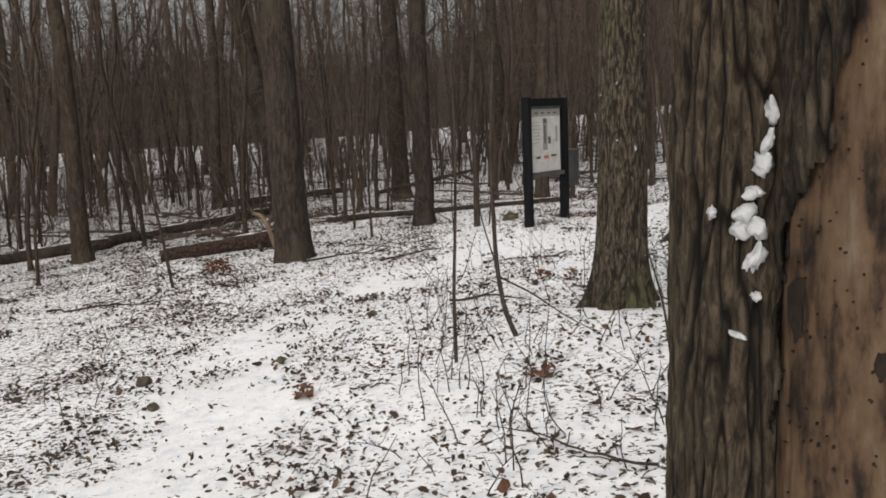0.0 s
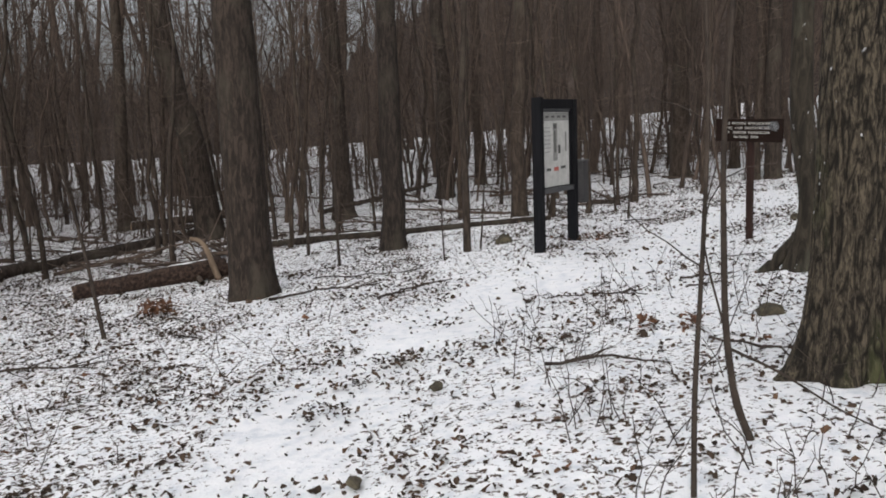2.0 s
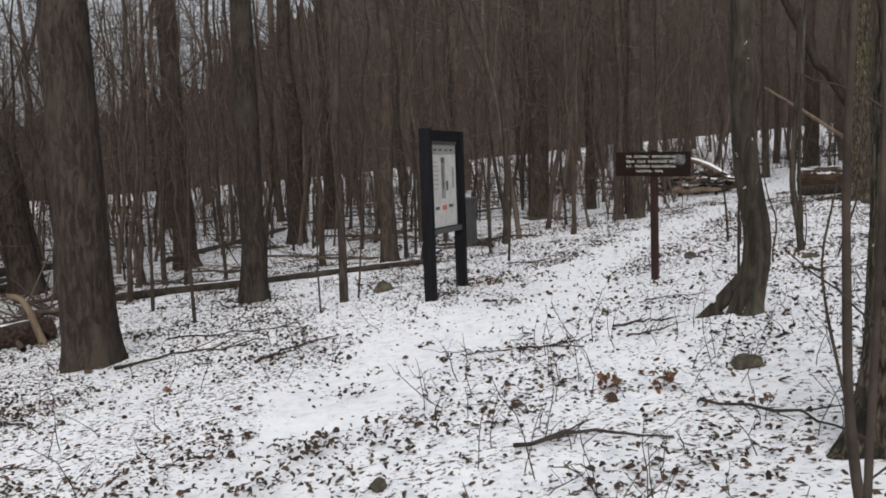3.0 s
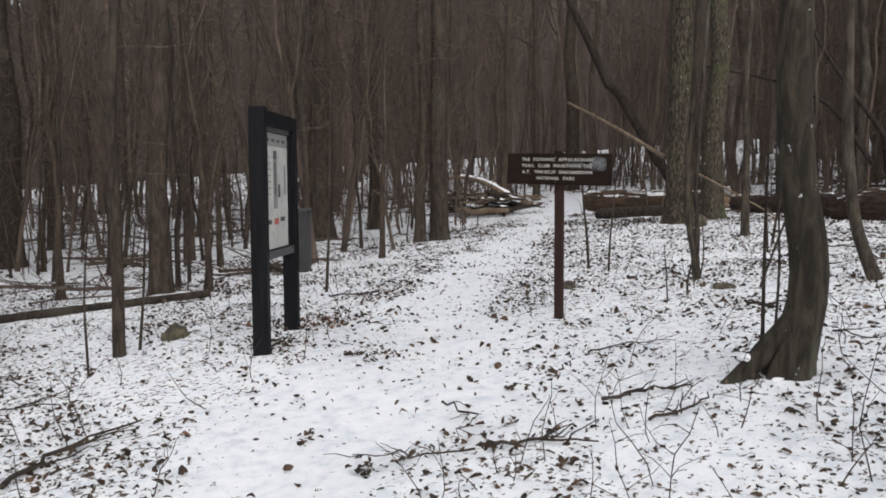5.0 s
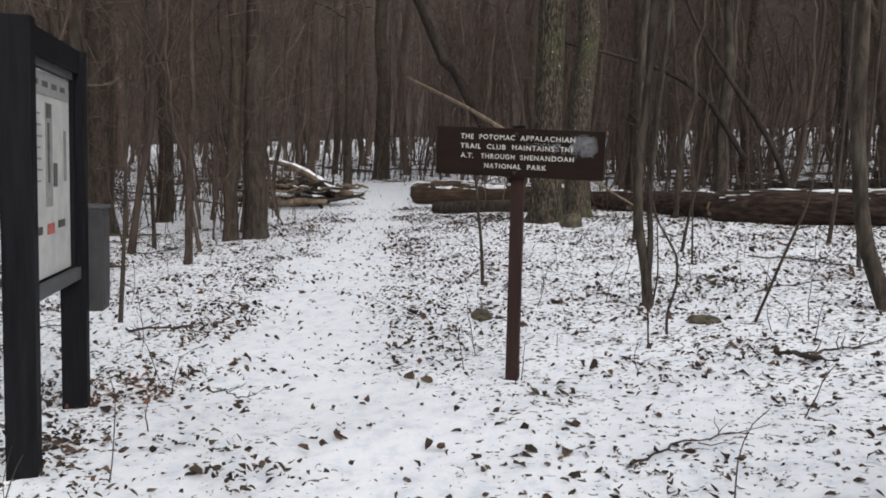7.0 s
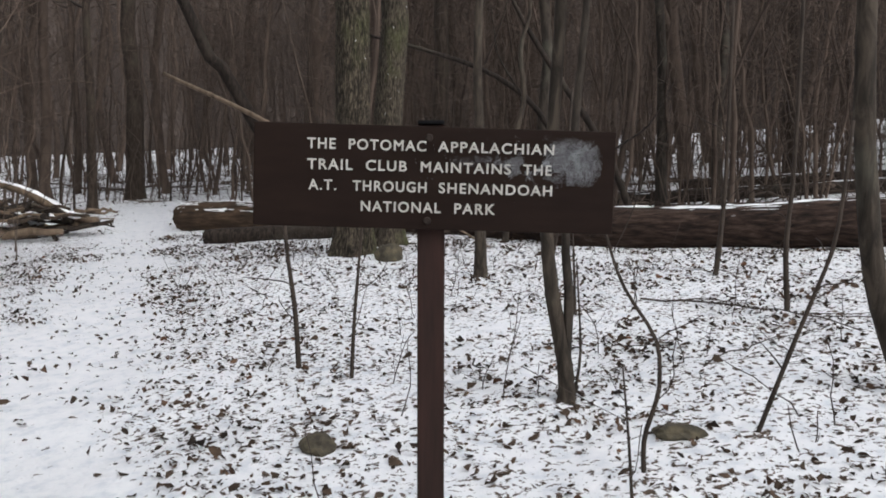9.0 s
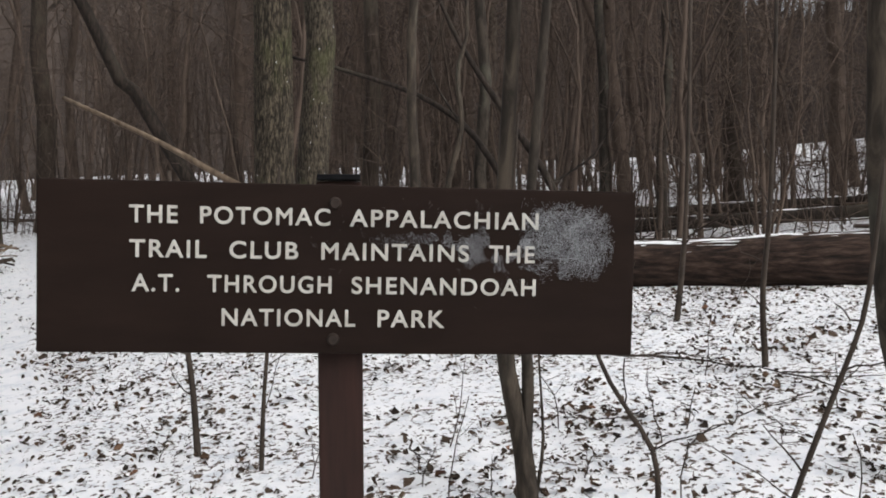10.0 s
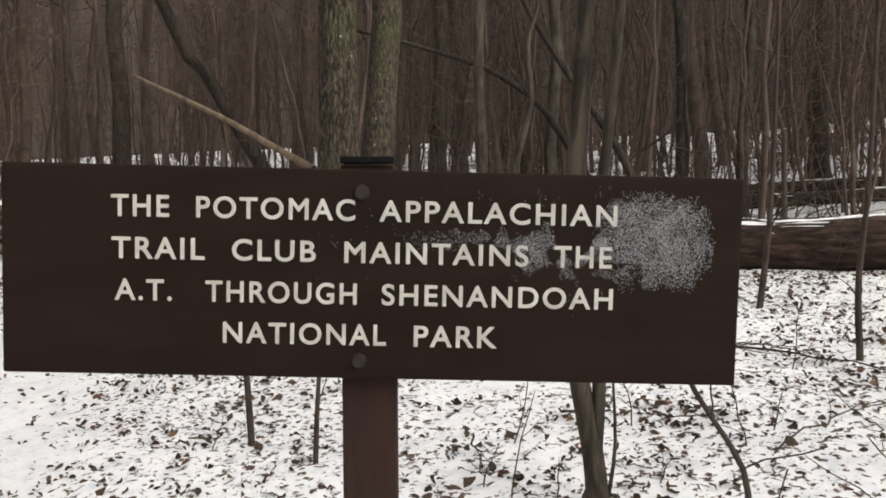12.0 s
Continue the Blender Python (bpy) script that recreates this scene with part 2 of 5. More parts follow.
def litter_cover(x, y):
    """How thickly dead leaves lie: little on the beaten trail, more off it, most in the woods to the west."""
    d = trail_distance(x, y)
    wide = 0.24 + 0.10 * np.clip((y - 9) / 2, 0, 1) + 0.35 * np.exp(-((x - 1.6) ** 2 + (y - 12.3) ** 2) / 5.0)
    edge = 0.14 * np.sin(1.9 * x + 2.3 * y) + 0.1 * np.sin(4.3 * x - 3.1 * y + 1)
    s = np.clip((d + edge - wide) / 0.45, 0, 1)
    cover = 0.05 + 0.78 * s * s * (3 - 2 * s)
    worn = 0.5 * np.exp(-((x + 1.3) ** 2 + (y - 8.9) ** 2) / 0.25) + 0.35 * np.exp(-((x + 0.95) ** 2 + (y - 9.4) ** 2) / 0.12) + 0.35 * np.exp(-((x - 2.5) ** 2 + (y - 13.6) ** 2) / 0.5)
    cover = cover + worn + 0.36 * np.clip((-0.6 - x) / 3, 0, 1) * s + 0.25 * np.clip((d - 4) / 7, 0, 1)
    open_snow = 0.42 * np.exp(-((x - 2.3) ** 2 + (y - 11.4) ** 2) / 4.0)
    cover = cover + 0.09 * s * np.clip((x - 3.2) / 1.5, 0, 1)
    return cover * (1 - np.minimum(open_snow, 0.6))


# ---- mesh tools ----
def mesh_np(name, verts, quads, material, smooth=True):
    me = bpy.data.meshes.new(name)
    verts, quads = np.asarray(verts, np.float32), np.asarray(quads, np.int32)
    me.vertices.add(len(verts))
    me.vertices.foreach_set("co", verts.ravel())
    n = quads.shape[1]
    me.loops.add(quads.size)
    me.loops.foreach_set("vertex_index", quads.ravel())
    me.polygons.add(len(quads))
    me.polygons.foreach_set("loop_start", np.arange(0, quads.size, n, dtype=np.int32))
    me.polygons.foreach_set("use_smooth", np.full(len(quads), smooth))
    me.update(calc_edges=True)
    me.materials.append(material)
    return me


def part(name, me, parent, label="", m=None):
    ob = new(name, me)
    ob.parent = parent
    if m is not None:
        ob.matrix_basis = m
    return tagged(ob, label)


def empty(name, m, label, category, group="", kind=""):
    ob = new(name)
    ob.empty_display_size = 0.2
    ob.matrix_basis = m
    return tagged(ob, label, category, group, kind)


class Tubes:
    """Gathers tapering tubes into one mesh."""

    def __init__(self):
        self.v, self.q, self.n = [], [], 0

    def add(self, pts, radii, segs=6, rough=0.0, freq=3.0, flare=None, cap=True):
        pts = np.asarray(pts, float)
        k = len(pts)
        tang = np.gradient(pts, axis=0)
        tang /= np.linalg.norm(tang, axis=1)[:, None] + 1e-9
        ref = np.array([1.0, 0, 0]) if abs(tang[0, 0]) < 0.8 else np.array([0, 1.0, 0])
        u = np.cross(tang, ref)
        u /= np.linalg.norm(u, axis=1)[:, None] + 1e-9
        w = np.cross(tang, u)
        ang = np.linspace(0, 2 * math.pi, segs, endpoint=False)
        rad = np.asarray(radii, float)[:, None] * np.ones((1, segs))
        if flare is not None:
            rad = rad * flare(np.linspace(0, 1, k)[:, None], ang[None, :], pts[:, 2:3])
        ring = pts[:, None, :] + rad[..., None] * (np.cos(ang)[None, :, None] * u[:, None, :] + np.sin(ang)[None, :, None] * w[:, None, :])
        if rough:
            for i in range(k):
                for j in range(segs):
                    p = Vector(ring[i, j]) * freq
                    p.z *= 0.35
                    f = noise.noise(p) + 0.5 * noise.noise(p * 2.3)
                    ring[i, j] += (ring[i, j] - pts[i]) * rough * f
        base = self.n
        self.v.append(ring.reshape(-1, 3))
        i, j = np.meshgrid(np.arange(k - 1), np.arange(segs), indexing="ij")
        j2 = (j + 1) % segs
        self.q.append(np.stack([base + i * segs + j, base + i * segs + j2, base + (i + 1) * segs + j2, base + (i + 1) * segs + j], -1).reshape(-1, 4))
        self.n += k * segs
        if cap:
            for row, c in ((0, pts[0]), (k - 1, pts[-1])):
                self.v.append(c[None])
                s = np.arange(0, segs - 1, 2)
                a = base + row * segs
                self.q.append(np.stack([a + s, a + s + 1, a + (s + 2) % segs, np.full(len(s), self.n)], -1))
                self.n += 1

    def arrays(self):
        return np.concatenate(self.v), np.concatenate(self.q)

    def mesh(self, name, material):
        return mesh_np(name, *self.arrays(), material)


def limb_points(rng, start, heading, length, steps, up=0.25, wander=0.18):
    p, d = np.array(start, float), np.array(heading, float)
    d /= np.linalg.norm(d)
    out = [p.copy()]
    for _ in range(steps):
        d = d + rng.normal(0, wander, 3) + np.array([0, 0, up / steps])
        d /= np.linalg.norm(d)
        p = p + d * length / steps
        out.append(p.copy())
    return np.array(out)


def add_limbs(tubes, rng, spine, radii, count, low, spread=1.0, twigs=4, fine=4, size=1.0):
    """Limbs from a trunk's upper part, each with side twigs."""
    k = len(spine)
    for c in range(count):
        f = low + (0.97 - low) * (c + rng.random()) / count
        zt = spine[0, 2] + f * (spine[-1, 2] - spine[0, 2])
        i = int(np.clip(np.searchsorted(spine[:, 2], zt) - 1, 0, k - 2))
        p = spine[i] + (spine[i + 1] - spine[i]) * ((zt - spine[i, 2]) / max(spine[i + 1, 2] - spine[i, 2], 1e-6))
        r = radii[i] * rng.uniform(0.22, 0.42) * (1.0 if p[2] > 4.5 else 0.35)
        a = rng.uniform(0, 2 * math.pi)
        length = rng.uniform(1.2, 3.6) * spread * (1.15 - 0.55 * f)
        pts = limb_points(rng, p, (math.cos(a), math.sin(a), rng.uniform(0.25, 1.1)), length, 4, 0.5)
        tubes.add(pts, np.linspace(r, r * 0.25, 5), fine, cap=False)
        for _ in range(twigs):
            s = rng.integers(1, 5)
            a2 = rng.uniform(0, 2 * math.pi)
            tp = limb_points(rng, pts[s], (math.cos(a2), math.sin(a2), rng.uniform(-0.1, 1.0)), rng.uniform(0.5, 1.5) * spread * size, 2, 0.2, 0.25)
            tubes.add(tp, np.linspace(max(r * 0.3, 0.006), 0.004, 3), 3, cap=False)


def root_flare(strength, lobes, phase):
    def f(s, a, z):
        zz = z - z.min()
        return 1 + strength * np.exp(-zz / 0.22) * (0.75 + 0.45 * np.cos(lobes * a + phase))
    return f


def tree(x, y, dia, height=15.0, spine=None, bark=BARK, label="", seed=1, limbs=12, low=0.3, segs=14, rough=0.05, flare=0.45, spread=1.0, category="tree", group="", name="tree"):
    """A leafless tree. spine: (height, east, north) offsets of the trunk above its foot."""
    rng = np.random.default_rng(seed)
    z0 = float(ground(x, y))
    top = empty(name, pose(x, y, z0 - 0.05), label, category, group)
    if spine is None:
        lx, ly = rng.normal(0, 0.02, 2)
        hs = np.concatenate([[0, 0.08, 0.2, 0.4, 0.8], np.linspace(1.4, height, 11)])
        wob = rng.normal(0, 0.055, (len(hs), 2)) * np.minimum(hs, 3)[:, None] / 3
        pts = np.stack([lx * hs + wob[:, 0], ly * hs + wob[:, 1], hs], 1)
    else:
        sp = np.array(spine, float)
        last, prev = sp[-1], sp[-2]
        way = (last - prev) / max(last[0] - prev[0], 0.1)
        if height > last[0]:
            sp = np.vstack([sp, last + way * (height - last[0]) * np.array([1, 0.45, 0.45])])
        hs = np.concatenate([np.linspace(0, min(3.0, height), 19), np.linspace(3.0, height, 9)[1:]]) if height > 3 else np.linspace(0, height, 16)
        pts = np.stack([np.interp(hs, sp[:, 0], sp[:, 1]), np.interp(hs, sp[:, 0], sp[:, 2]), hs], 1)
        ker = np.array([0.25, 0.5, 0.25])
        for c in (0, 1):
            pts[1:-1, c] = np.convolve(pts[:, c], ker, "valid")
    radii = dia / 2 * (1 - 0.82 * (hs / height) ** 0.9) + 0.004
    t = Tubes()
    t.add(pts, radii, segs, rough, 3.0 / max(dia, 0.12) * 0.35, root_flare(flare, 5, seed) if flare else None)
    part("trunk", t.mesh("trunk", bark), top)
    if limbs:
        c = Tubes()
        add_limbs(c, rng, pts, radii, limbs, low, spread)
        part("crown", c.mesh("crown", TWIG), top)
    return top


# ---- setting: ground, sky-line ----
def axis(lo, hi, step, far):
    core = np.arange(lo, hi + step / 2, step)
    out, d = [], step
    while sum(out) < far:
        d *= 1.16
        out.append(d)
    o = np.cumsum(out)
    return np.concatenate([lo - o[::-1], core, hi + o])


def build_ground():
    xs, ys = axis(-7.0, 13.0, 0.08, 420), axis(0.0, 21.0, 0.08, 420)
    X, Y = np.meshgrid(xs, ys, indexing="ij")
    Z = ground(X, Y)
    for i in range(0, X.shape[0]):
        if -8 < xs[i] < 16:
            for j in range(X.shape[1]):
                if -2 < ys[j] < 24:
                    p = Vector((xs[i], ys[j], 0))
                    Z[i, j] += 0.028 * noise.noise(p * 1.1) + 0.012 * noise.noise(p * 4.5) + 0.009 * noise.noise(p * 8.5)
    d = trail_distance(X, Y)
    Z -= 0.03 * np.exp(-(d / 0.7) ** 2)
    nx, ny = X.shape
    i, j = np.meshgrid(np.arange(nx - 1), np.arange(ny - 1), indexing="ij")
    q = np.stack([i * ny + j, (i + 1) * ny + j, (i + 1) * ny + j + 1, i * ny + j + 1], -1).reshape(-1, 4)
    me = mesh_np("ground", np.stack([X, Y, Z], -1).reshape(-1, 3), q, GROUND)
    me.attributes.new("litter", 'FLOAT', 'POINT').data.foreach_set("value", litter_cover(X, Y).ravel().astype(np.float32))
    tagged(new("ground", me), "thin snow over brown leaf litter on the forest floor", "ground", kind="structure")


def build_backdrop():
    """The far edge of the woods, with a ragged top."""
    n = 1800
    a = np.linspace(0, 2 * math.pi, n, endpoint=False)
    r = 108 + 5 * np.sin(5 * a) + 3 * np.sin(13 * a)
    x, y = 4 + r * np.cos(a), 12 + r * np.sin(a)
    g = ground(x, y)
    deg = np.degrees(a)
    rng = np.random.default_rng(12)
    h = 10 + 17 * np.clip((93 - deg) / 15, 0, 1) + 6 * np.clip((deg - 200) / 60, 0, 1)
    h = h + np.array([2.0 * noise.noise(Vector((math.cos(t) * 25, math.sin(t) * 25, 3))) for t in a]) + rng.uniform(-2.5, 2.0, n)
    v = np.concatenate([np.stack([x, y, g - 1], 1), np.stack([x, y, g + h * 0.6], 1), np.stack([x, y, g + h], 1)])
    k = np.arange(n)
    k2 = (k + 1) % n
    q = np.concatenate([np.stack([k + o, k2 + o, k2 + n + o, k + n + o], 1) for o in (0, n)])
    tagged(new("backdrop", mesh_np("backdrop", v, q, WOODS)), "distant bare grey-brown winter woods closing the view", "backdrop", kind="structure")


build_ground()
build_backdrop()
# ---- kiosk: two black posts, a framed poster between them ----
def box(w, d, h, bevel=0.006, origin=(0, 0, 0)):
    bm = bmesh.new()
    bmesh.ops.create_cube(bm, size=1.0)
    bmesh.ops.scale(bm, vec=(w, d, h), verts=bm.verts)
    if bevel:
        bmesh.ops.bevel(bm, geom=bm.edges[:], offset=bevel, segments=2, affect='EDGES', profile=0.6)
    bmesh.ops.translate(bm, vec=origin, verts=bm.verts)
    return bm


def bm_part(name, bm, material, parent, label="", m=None):
    me = bpy.data.meshes.new(name)
    bm.to_mesh(me)
    bm.free()
    me.materials.append(material)
    return part(name, me, parent, label, m)


def plate(w, h, d, x, z, y):
    return box(w, d, h, 0, (x, y, z))


def build_kiosk():
    a, b = Vector((1.43, 14.07)), Vector((2.13, 14.87))
    turn = math.degrees(math.atan2(b.y - a.y, b.x - a.x))
    mid = (a + b) / 2
    z0 = float(ground(mid.x, mid.y))
    k = empty("trail_kiosk", pose(mid.x, mid.y, z0, 0, 0, turn), "black timber trail information kiosk with a weathered framed poster", "information board")
    half = (b - a).length / 2
    bm_part("post", box(0.09, 0.14, 2.26, 0.008, (-half, 0, 2.07 - 1.13)), BLACK, k)
    bm_part("post", box(0.09, 0.14, 2.26, 0.008, (half, 0, 2.05 - 1.13)), BLACK, k)
    inner = 2 * half - 0.092
    bm_part("header_board", box(inner, 0.10, 0.13, 0.006, (0, 0, 1.985)), BLACK, k)
    bm_part("backing_board", box(inner, 0.03, 1.16, 0.004, (0, 0.022, 1.352)), BLACK, k)
    for sx in (-1, 1):
        bm_part("frame_stile", box(0.055, 0.03, 1.16, 0.004, (sx * (inner / 2 - 0.029), -0.010, 1.352)), BLACK, k)
    bm_part("frame_rail", box(inner - 0.115, 0.03, 0.05, 0.004, (0, -0.010, 1.905)), GREY_FRAME, k, "grey upper frame rail")
    bm_part("frame_rail", box(inner - 0.0, 0.034, 0.07, 0.004, (0, -0.030, 0.80)), GREY_FRAME, k, "grey lower frame rail")
    pw = inner - 0.125
    poster = bm_part("poster", plate(pw, 1.03, 0.004, 0, 1.36, -0.002), PAPER, k, "pale weathered trail poster with faded print")
    bm_part("title_band", plate(pw - 0.02, 0.11, 0.003, 0, 1.81, -0.006), INK_GREY, poster, "grey title band")
    for i in range(4):
        bm_part("print_bar", plate(0.10, 0.028, 0.002, -0.27 + 0.18 * i, 1.81, -0.0085), INK_DARK, poster)
    bm_part("map_strip", plate(0.13, 0.52, 0.003, -0.02, 1.46, -0.006), INK_GREY, poster, "narrow printed trail map")
    bm_part("print_bar", plate(0.09, 0.07, 0.002, -0.03, 1.68, -0.0085), INK_DARK, poster)
    bm_part("print_bar", plate(0.04, 0.30, 0.002, -0.035, 1.47, -0.0085), INK_DARK, poster)
    bm_part("print_bar", plate(0.07, 0.12, 0.002, 0.10, 1.36, -0.0085), INK_DARK, poster)
    bm_part("print_bar", plate(0.05, 0.27, 0.002, 0.31, 1.46, -0.0085), INK_GREY, poster)
    bm_part("red_mark", plate(0.14, 0.055, 0.002, 0.0, 1.085, -0.0065), INK_RED, poster, "faded red printed patch")
    bm_part("print_bar", plate(0.13, 0.04, 0.002, -0.23, 1.085, -0.0065), INK_DARK, poster)
    bm_part("print_bar", plate(0.15, 0.04, 0.002, 0.22, 1.10, -0.0065), INK_DARK, poster)
    for i in range(7):
        bm_part("print_bar", plate(0.17 + 0.03 * (i % 3), 0.010, 0.002, -0.27, 1.66 - 0.055 * i, -0.0065), INK_GREY, poster)
    # brochure box on the outer side of the far post
    bx = half + 0.047 + 0.10
    g = bm_part("leaflet_box", box(0.198, 0.15, 0.60, 0.006, (bx, -0.07, 0.86)), GREY_BOX, k, "grey metal leaflet box")
    bm_part("lid", box(0.205, 0.17, 0.020, 0.004, (bx, -0.075, 1.172)), GREY_FRAME, g, "dark sloped lid")
    bm_part("front_panel", box(0.17, 0.006, 0.52, 0.002, (bx, -0.148, 0.86)), GREY_BOX, g)
    return k


build_kiosk()


# ---- brown routed sign ----
def build_sign():
    x, y = 3.926, 13.021
    z0 = float(ground(x, y))
    turn = -66.05
    s = empty("trail_sign", pose(x, y, z0, 0, 0, turn), "dark brown wooden trail sign with cream routed letters", "sign")
    # the board is 1.0 m wide, its top 1.33 m up the world's zero; the post stands behind it
    ox = 0.010
    board_m = pose(ox, -0.0525, 1.185 - z0, 0, 1.5, 0)
    bm_part("post", box(0.078, 0.058, 1.336 - z0 + 0.2, 0.005, (0, 0, (1.336 - z0 + 0.2) / 2 - 0.2)), POST_BROWN, s, "reddish-brown stained post")
    board = bm_part("board", box(1.004, 0.042, 0.286, 0.004), SIGN_BROWN, s, "", board_m)
    def text(word, cx, cz, width, height):
        cu = bpy.data.curves.new("letters", 'FONT')
        cu.body, cu.size, cu.extrude, cu.bevel_depth = word, 0.05, 0.0006, 0.0009
        cu.space_character = 1.18
        ob = bpy.data.objects.new("letters", cu)
        me = bpy.data.meshes.new_from_object(ob)
        bpy.data.objects.remove(ob)
        co = np.empty(len(me.vertices) * 3, np.float32)
        me.vertices.foreach_get("co", co)
        co = co.reshape(-1, 3)
        lo, hi = co.min(0), co.max(0)
        co[:, 0] = (co[:, 0] - lo[0]) / (hi[0] - lo[0]) * width - width / 2 + cx
        zz = (co[:, 1] - lo[1]) / (hi[1] - lo[1]) * height - height / 2 + cz
        yy = -0.0212 - (co[:, 2] - lo[2]) * 0.4
        co = np.stack([co[:, 0], yy, zz], 1)
        me.vertices.foreach_set("co", co.astype(np.float32).ravel())
        me.update()
        me.materials.append(LETTER)
        part("letters", me, board, "cream painted routed lettering")
    rows = ((("THE", -0.3065, 0.0779), ("POTOMAC", -0.1241, 0.2143), ("APPALACHIAN", 0.1773, 0.3238), 0.088),
            (("TRAIL", -0.2822, 0.1249), ("CLUB", -0.1261, 0.1133), ("MAINTAINS", 0.0944, 0.2506), ("THE", 0.2941, 0.0794), 0.031),
            (("A.T.", -0.3022, 0.0771), ("THROUGH", -0.1157, 0.2051), ("SHENANDOAH", 0.1789, 0.3161), -0.026),
            (("NATIONAL", -0.0833, 0.2221), ("PARK", 0.1226, 0.1141), -0.082))
    for *words, cz in rows:
        for word, cx, w in words:
            text(word, cx - 0.009, cz, w, 0.0295)
    # bolts through the board into the post
    for cz, r in ((0.112, 0.011), (-0.118, 0.011)):
        bm = bmesh.new()
        bmesh.ops.create_cone(bm, cap_ends=True, segments=12, radius1=r, radius2=r * 0.7, depth=0.008)
        bmesh.ops.rotate(bm, matrix=Matrix.Rotation(radians(90), 3, 'X'), verts=bm.verts)
        bmesh.ops.translate(bm, vec=(-0.018, -0.025, cz), verts=bm.verts)
        bm_part("bolt", bm, IRON, board, "dull steel bolt head")
    bm_part("top_bracket", box(0.075, 0.06, 0.010, 0.002, (0, -0.01, 1.343 - z0)), BLACK, s, "dark flat metal post cap")
    # frost stuck on the board: many small crumbs in a ragged patch
    rng = np.random.default_rng(4)
    t = []
    for _ in range(76000):
        if rng.random() < 0.72:
            px, pz = rng.uniform(-0.105, 0.088), rng.uniform(-0.088, 0.080)
            e = (abs(px) / (0.080 if px > 0 else 0.092)) ** 3 + (abs(pz) / 0.070) ** 3
            e = e + 0.35 * noise.noise(Vector((px * 38, pz * 38, 2))) + 0.25 * noise.noise(Vector((px * 120, pz * 120, 2)))
            if pz < -0.03 and px < -0.02:
                e += 0.45
            if rng.random() < np.clip(0.42 + 0.62 * e, 0.30, 1):
                continue
            px, pz, r = px + 0.388, pz + 0.054, rng.uniform(0.0004, 0.0008)
        else:
            px = 0.36 - abs(rng.normal(0, 0.14))
            pz = 0.042 + rng.normal(0, 0.026) + 0.05 * (px - 0.2)
            if noise.noise(Vector((px * 16, pz * 30, 1))) + 0.5 * noise.noise(Vector((px * 60, pz * 60, 1))) < 0.10 + 0.25 * rng.random() or px < -0.08:
                continue
            r = rng.uniform(0.0003, 0.0007)
        t.append((px, pz, r))
    v, q = [], []
    for px, pz, r in t:
        n = len(v)
        k = rng.uniform(0.6, 1.4, 4)
        v += [(px - r * k[0], -0.0222, pz), (px, -0.0222, pz - r * k[1]), (px + r * k[2], -0.0222, pz), (px, -0.0222, pz + r * k[3]), (px, -0.0222 - r * 0.7, pz)]
        q += [(n, n + 1, n + 4), (n + 1, n + 2, n + 4), (n + 2, n + 3, n + 4), (n + 3, n, n + 4)]
    part("frost_patch", mesh_np("frost_patch", v, q, FROST), board, "white crusted patch of frozen snow", pose(0, 0, 0))
    return s


build_sign()

# ---- trees that stand alone, near the trail ----
big = "tall grey-brown leafless tree trunk standing in thin snow"
tree(-0.36, 17.15, 0.40, 17, bark=BARK_DARK, label=big, seed=14)
tree(-1.05, 23.4, 0.50, 19, bark=BARK, label=big, seed=15)
tree(-7.1, 16.9, 0.36, 17, bark=BARK, label=big, seed=16)
tree(-6.7, 26.1, 0.36, 17, bark=BARK, label=big, seed=17)
tree(-4.05, 22.3, 0.62, 19, [(0, 0, 0), (0.5, -0.03, 0), (2.0, -0.22, 0.02), (4.0, -0.62, 0.05), (8.0, -1.3, 0.1)], BARK_DARK, "thick dark trunk leaning away behind an oak", 18)
tree(1.75, 25.8, 0.44, 18, bark=BARK, label=big, seed=19)
tree(3.3, 29.0, 0.35, 17, bark=BARK, label=big, seed=20)
tree(2.2, 18.75, 0.30, 15, bark=BARK, label="slim grey tree behind the trail kiosk", seed=21)
tree(7.6, 23.95, 0.48, 18, bark=BARK, label=big, seed=22)
tree(8.55, 21.0, 0.36, 18, bark=BARK, label="tall trunk beside the snowy trail", seed=23, flare=0.3)
tree(8.25, 21.25, 0.22, 16, bark=BARK, label="slender trunk beside a thicker one", seed=24, flare=0.3)
tree(9.6, 25.0, 0.28, 16, bark=BARK, label=big, seed=25)
tree(12.1, 17.2, 0.42, 18, bark=BARK_OAK, label="dark trunk behind a paler oak", seed=27, segs=20)
tree(21.6, 30.1, 0.55, 19, bark=BARK, label=big, seed=28)
tree(17.9, 28.1, 0.24, 15, bark=BARK, label=big, seed=29)
tree(16.8, 14.3, 0.19, 14, bark=BARK_SMOOTH, label="slim straight tree behind the fallen log", seed=30)
tree(16.9, 13.4, 0.18, 14, bark=BARK_SMOOTH, label="slim straight tree behind the fallen log", seed=31)
tree(10.0, 15.1, 0.11, 8, bark=BARK_SMOOTH, label="young tree in front of the fallen log", seed=32, limbs=8)
tree(4.8, 19.6, 0.13, 9, bark=BARK, label="young bare tree among taller trunks", seed=33, limbs=8)
tree(0.63, 15.4, 0.11, 9, bark=BARK, label="young bare tree standing near the kiosk", seed=34, limbs=8, flare=0.1)
tree(1.31, 20.3, 0.10, 8, bark=BARK, label="young bare tree among taller trunks", seed=35, limbs=8)
tree(4.3, 21.75, 0.10, 8, bark=BARK, label="young bare tree among taller trunks", seed=36, limbs=8)
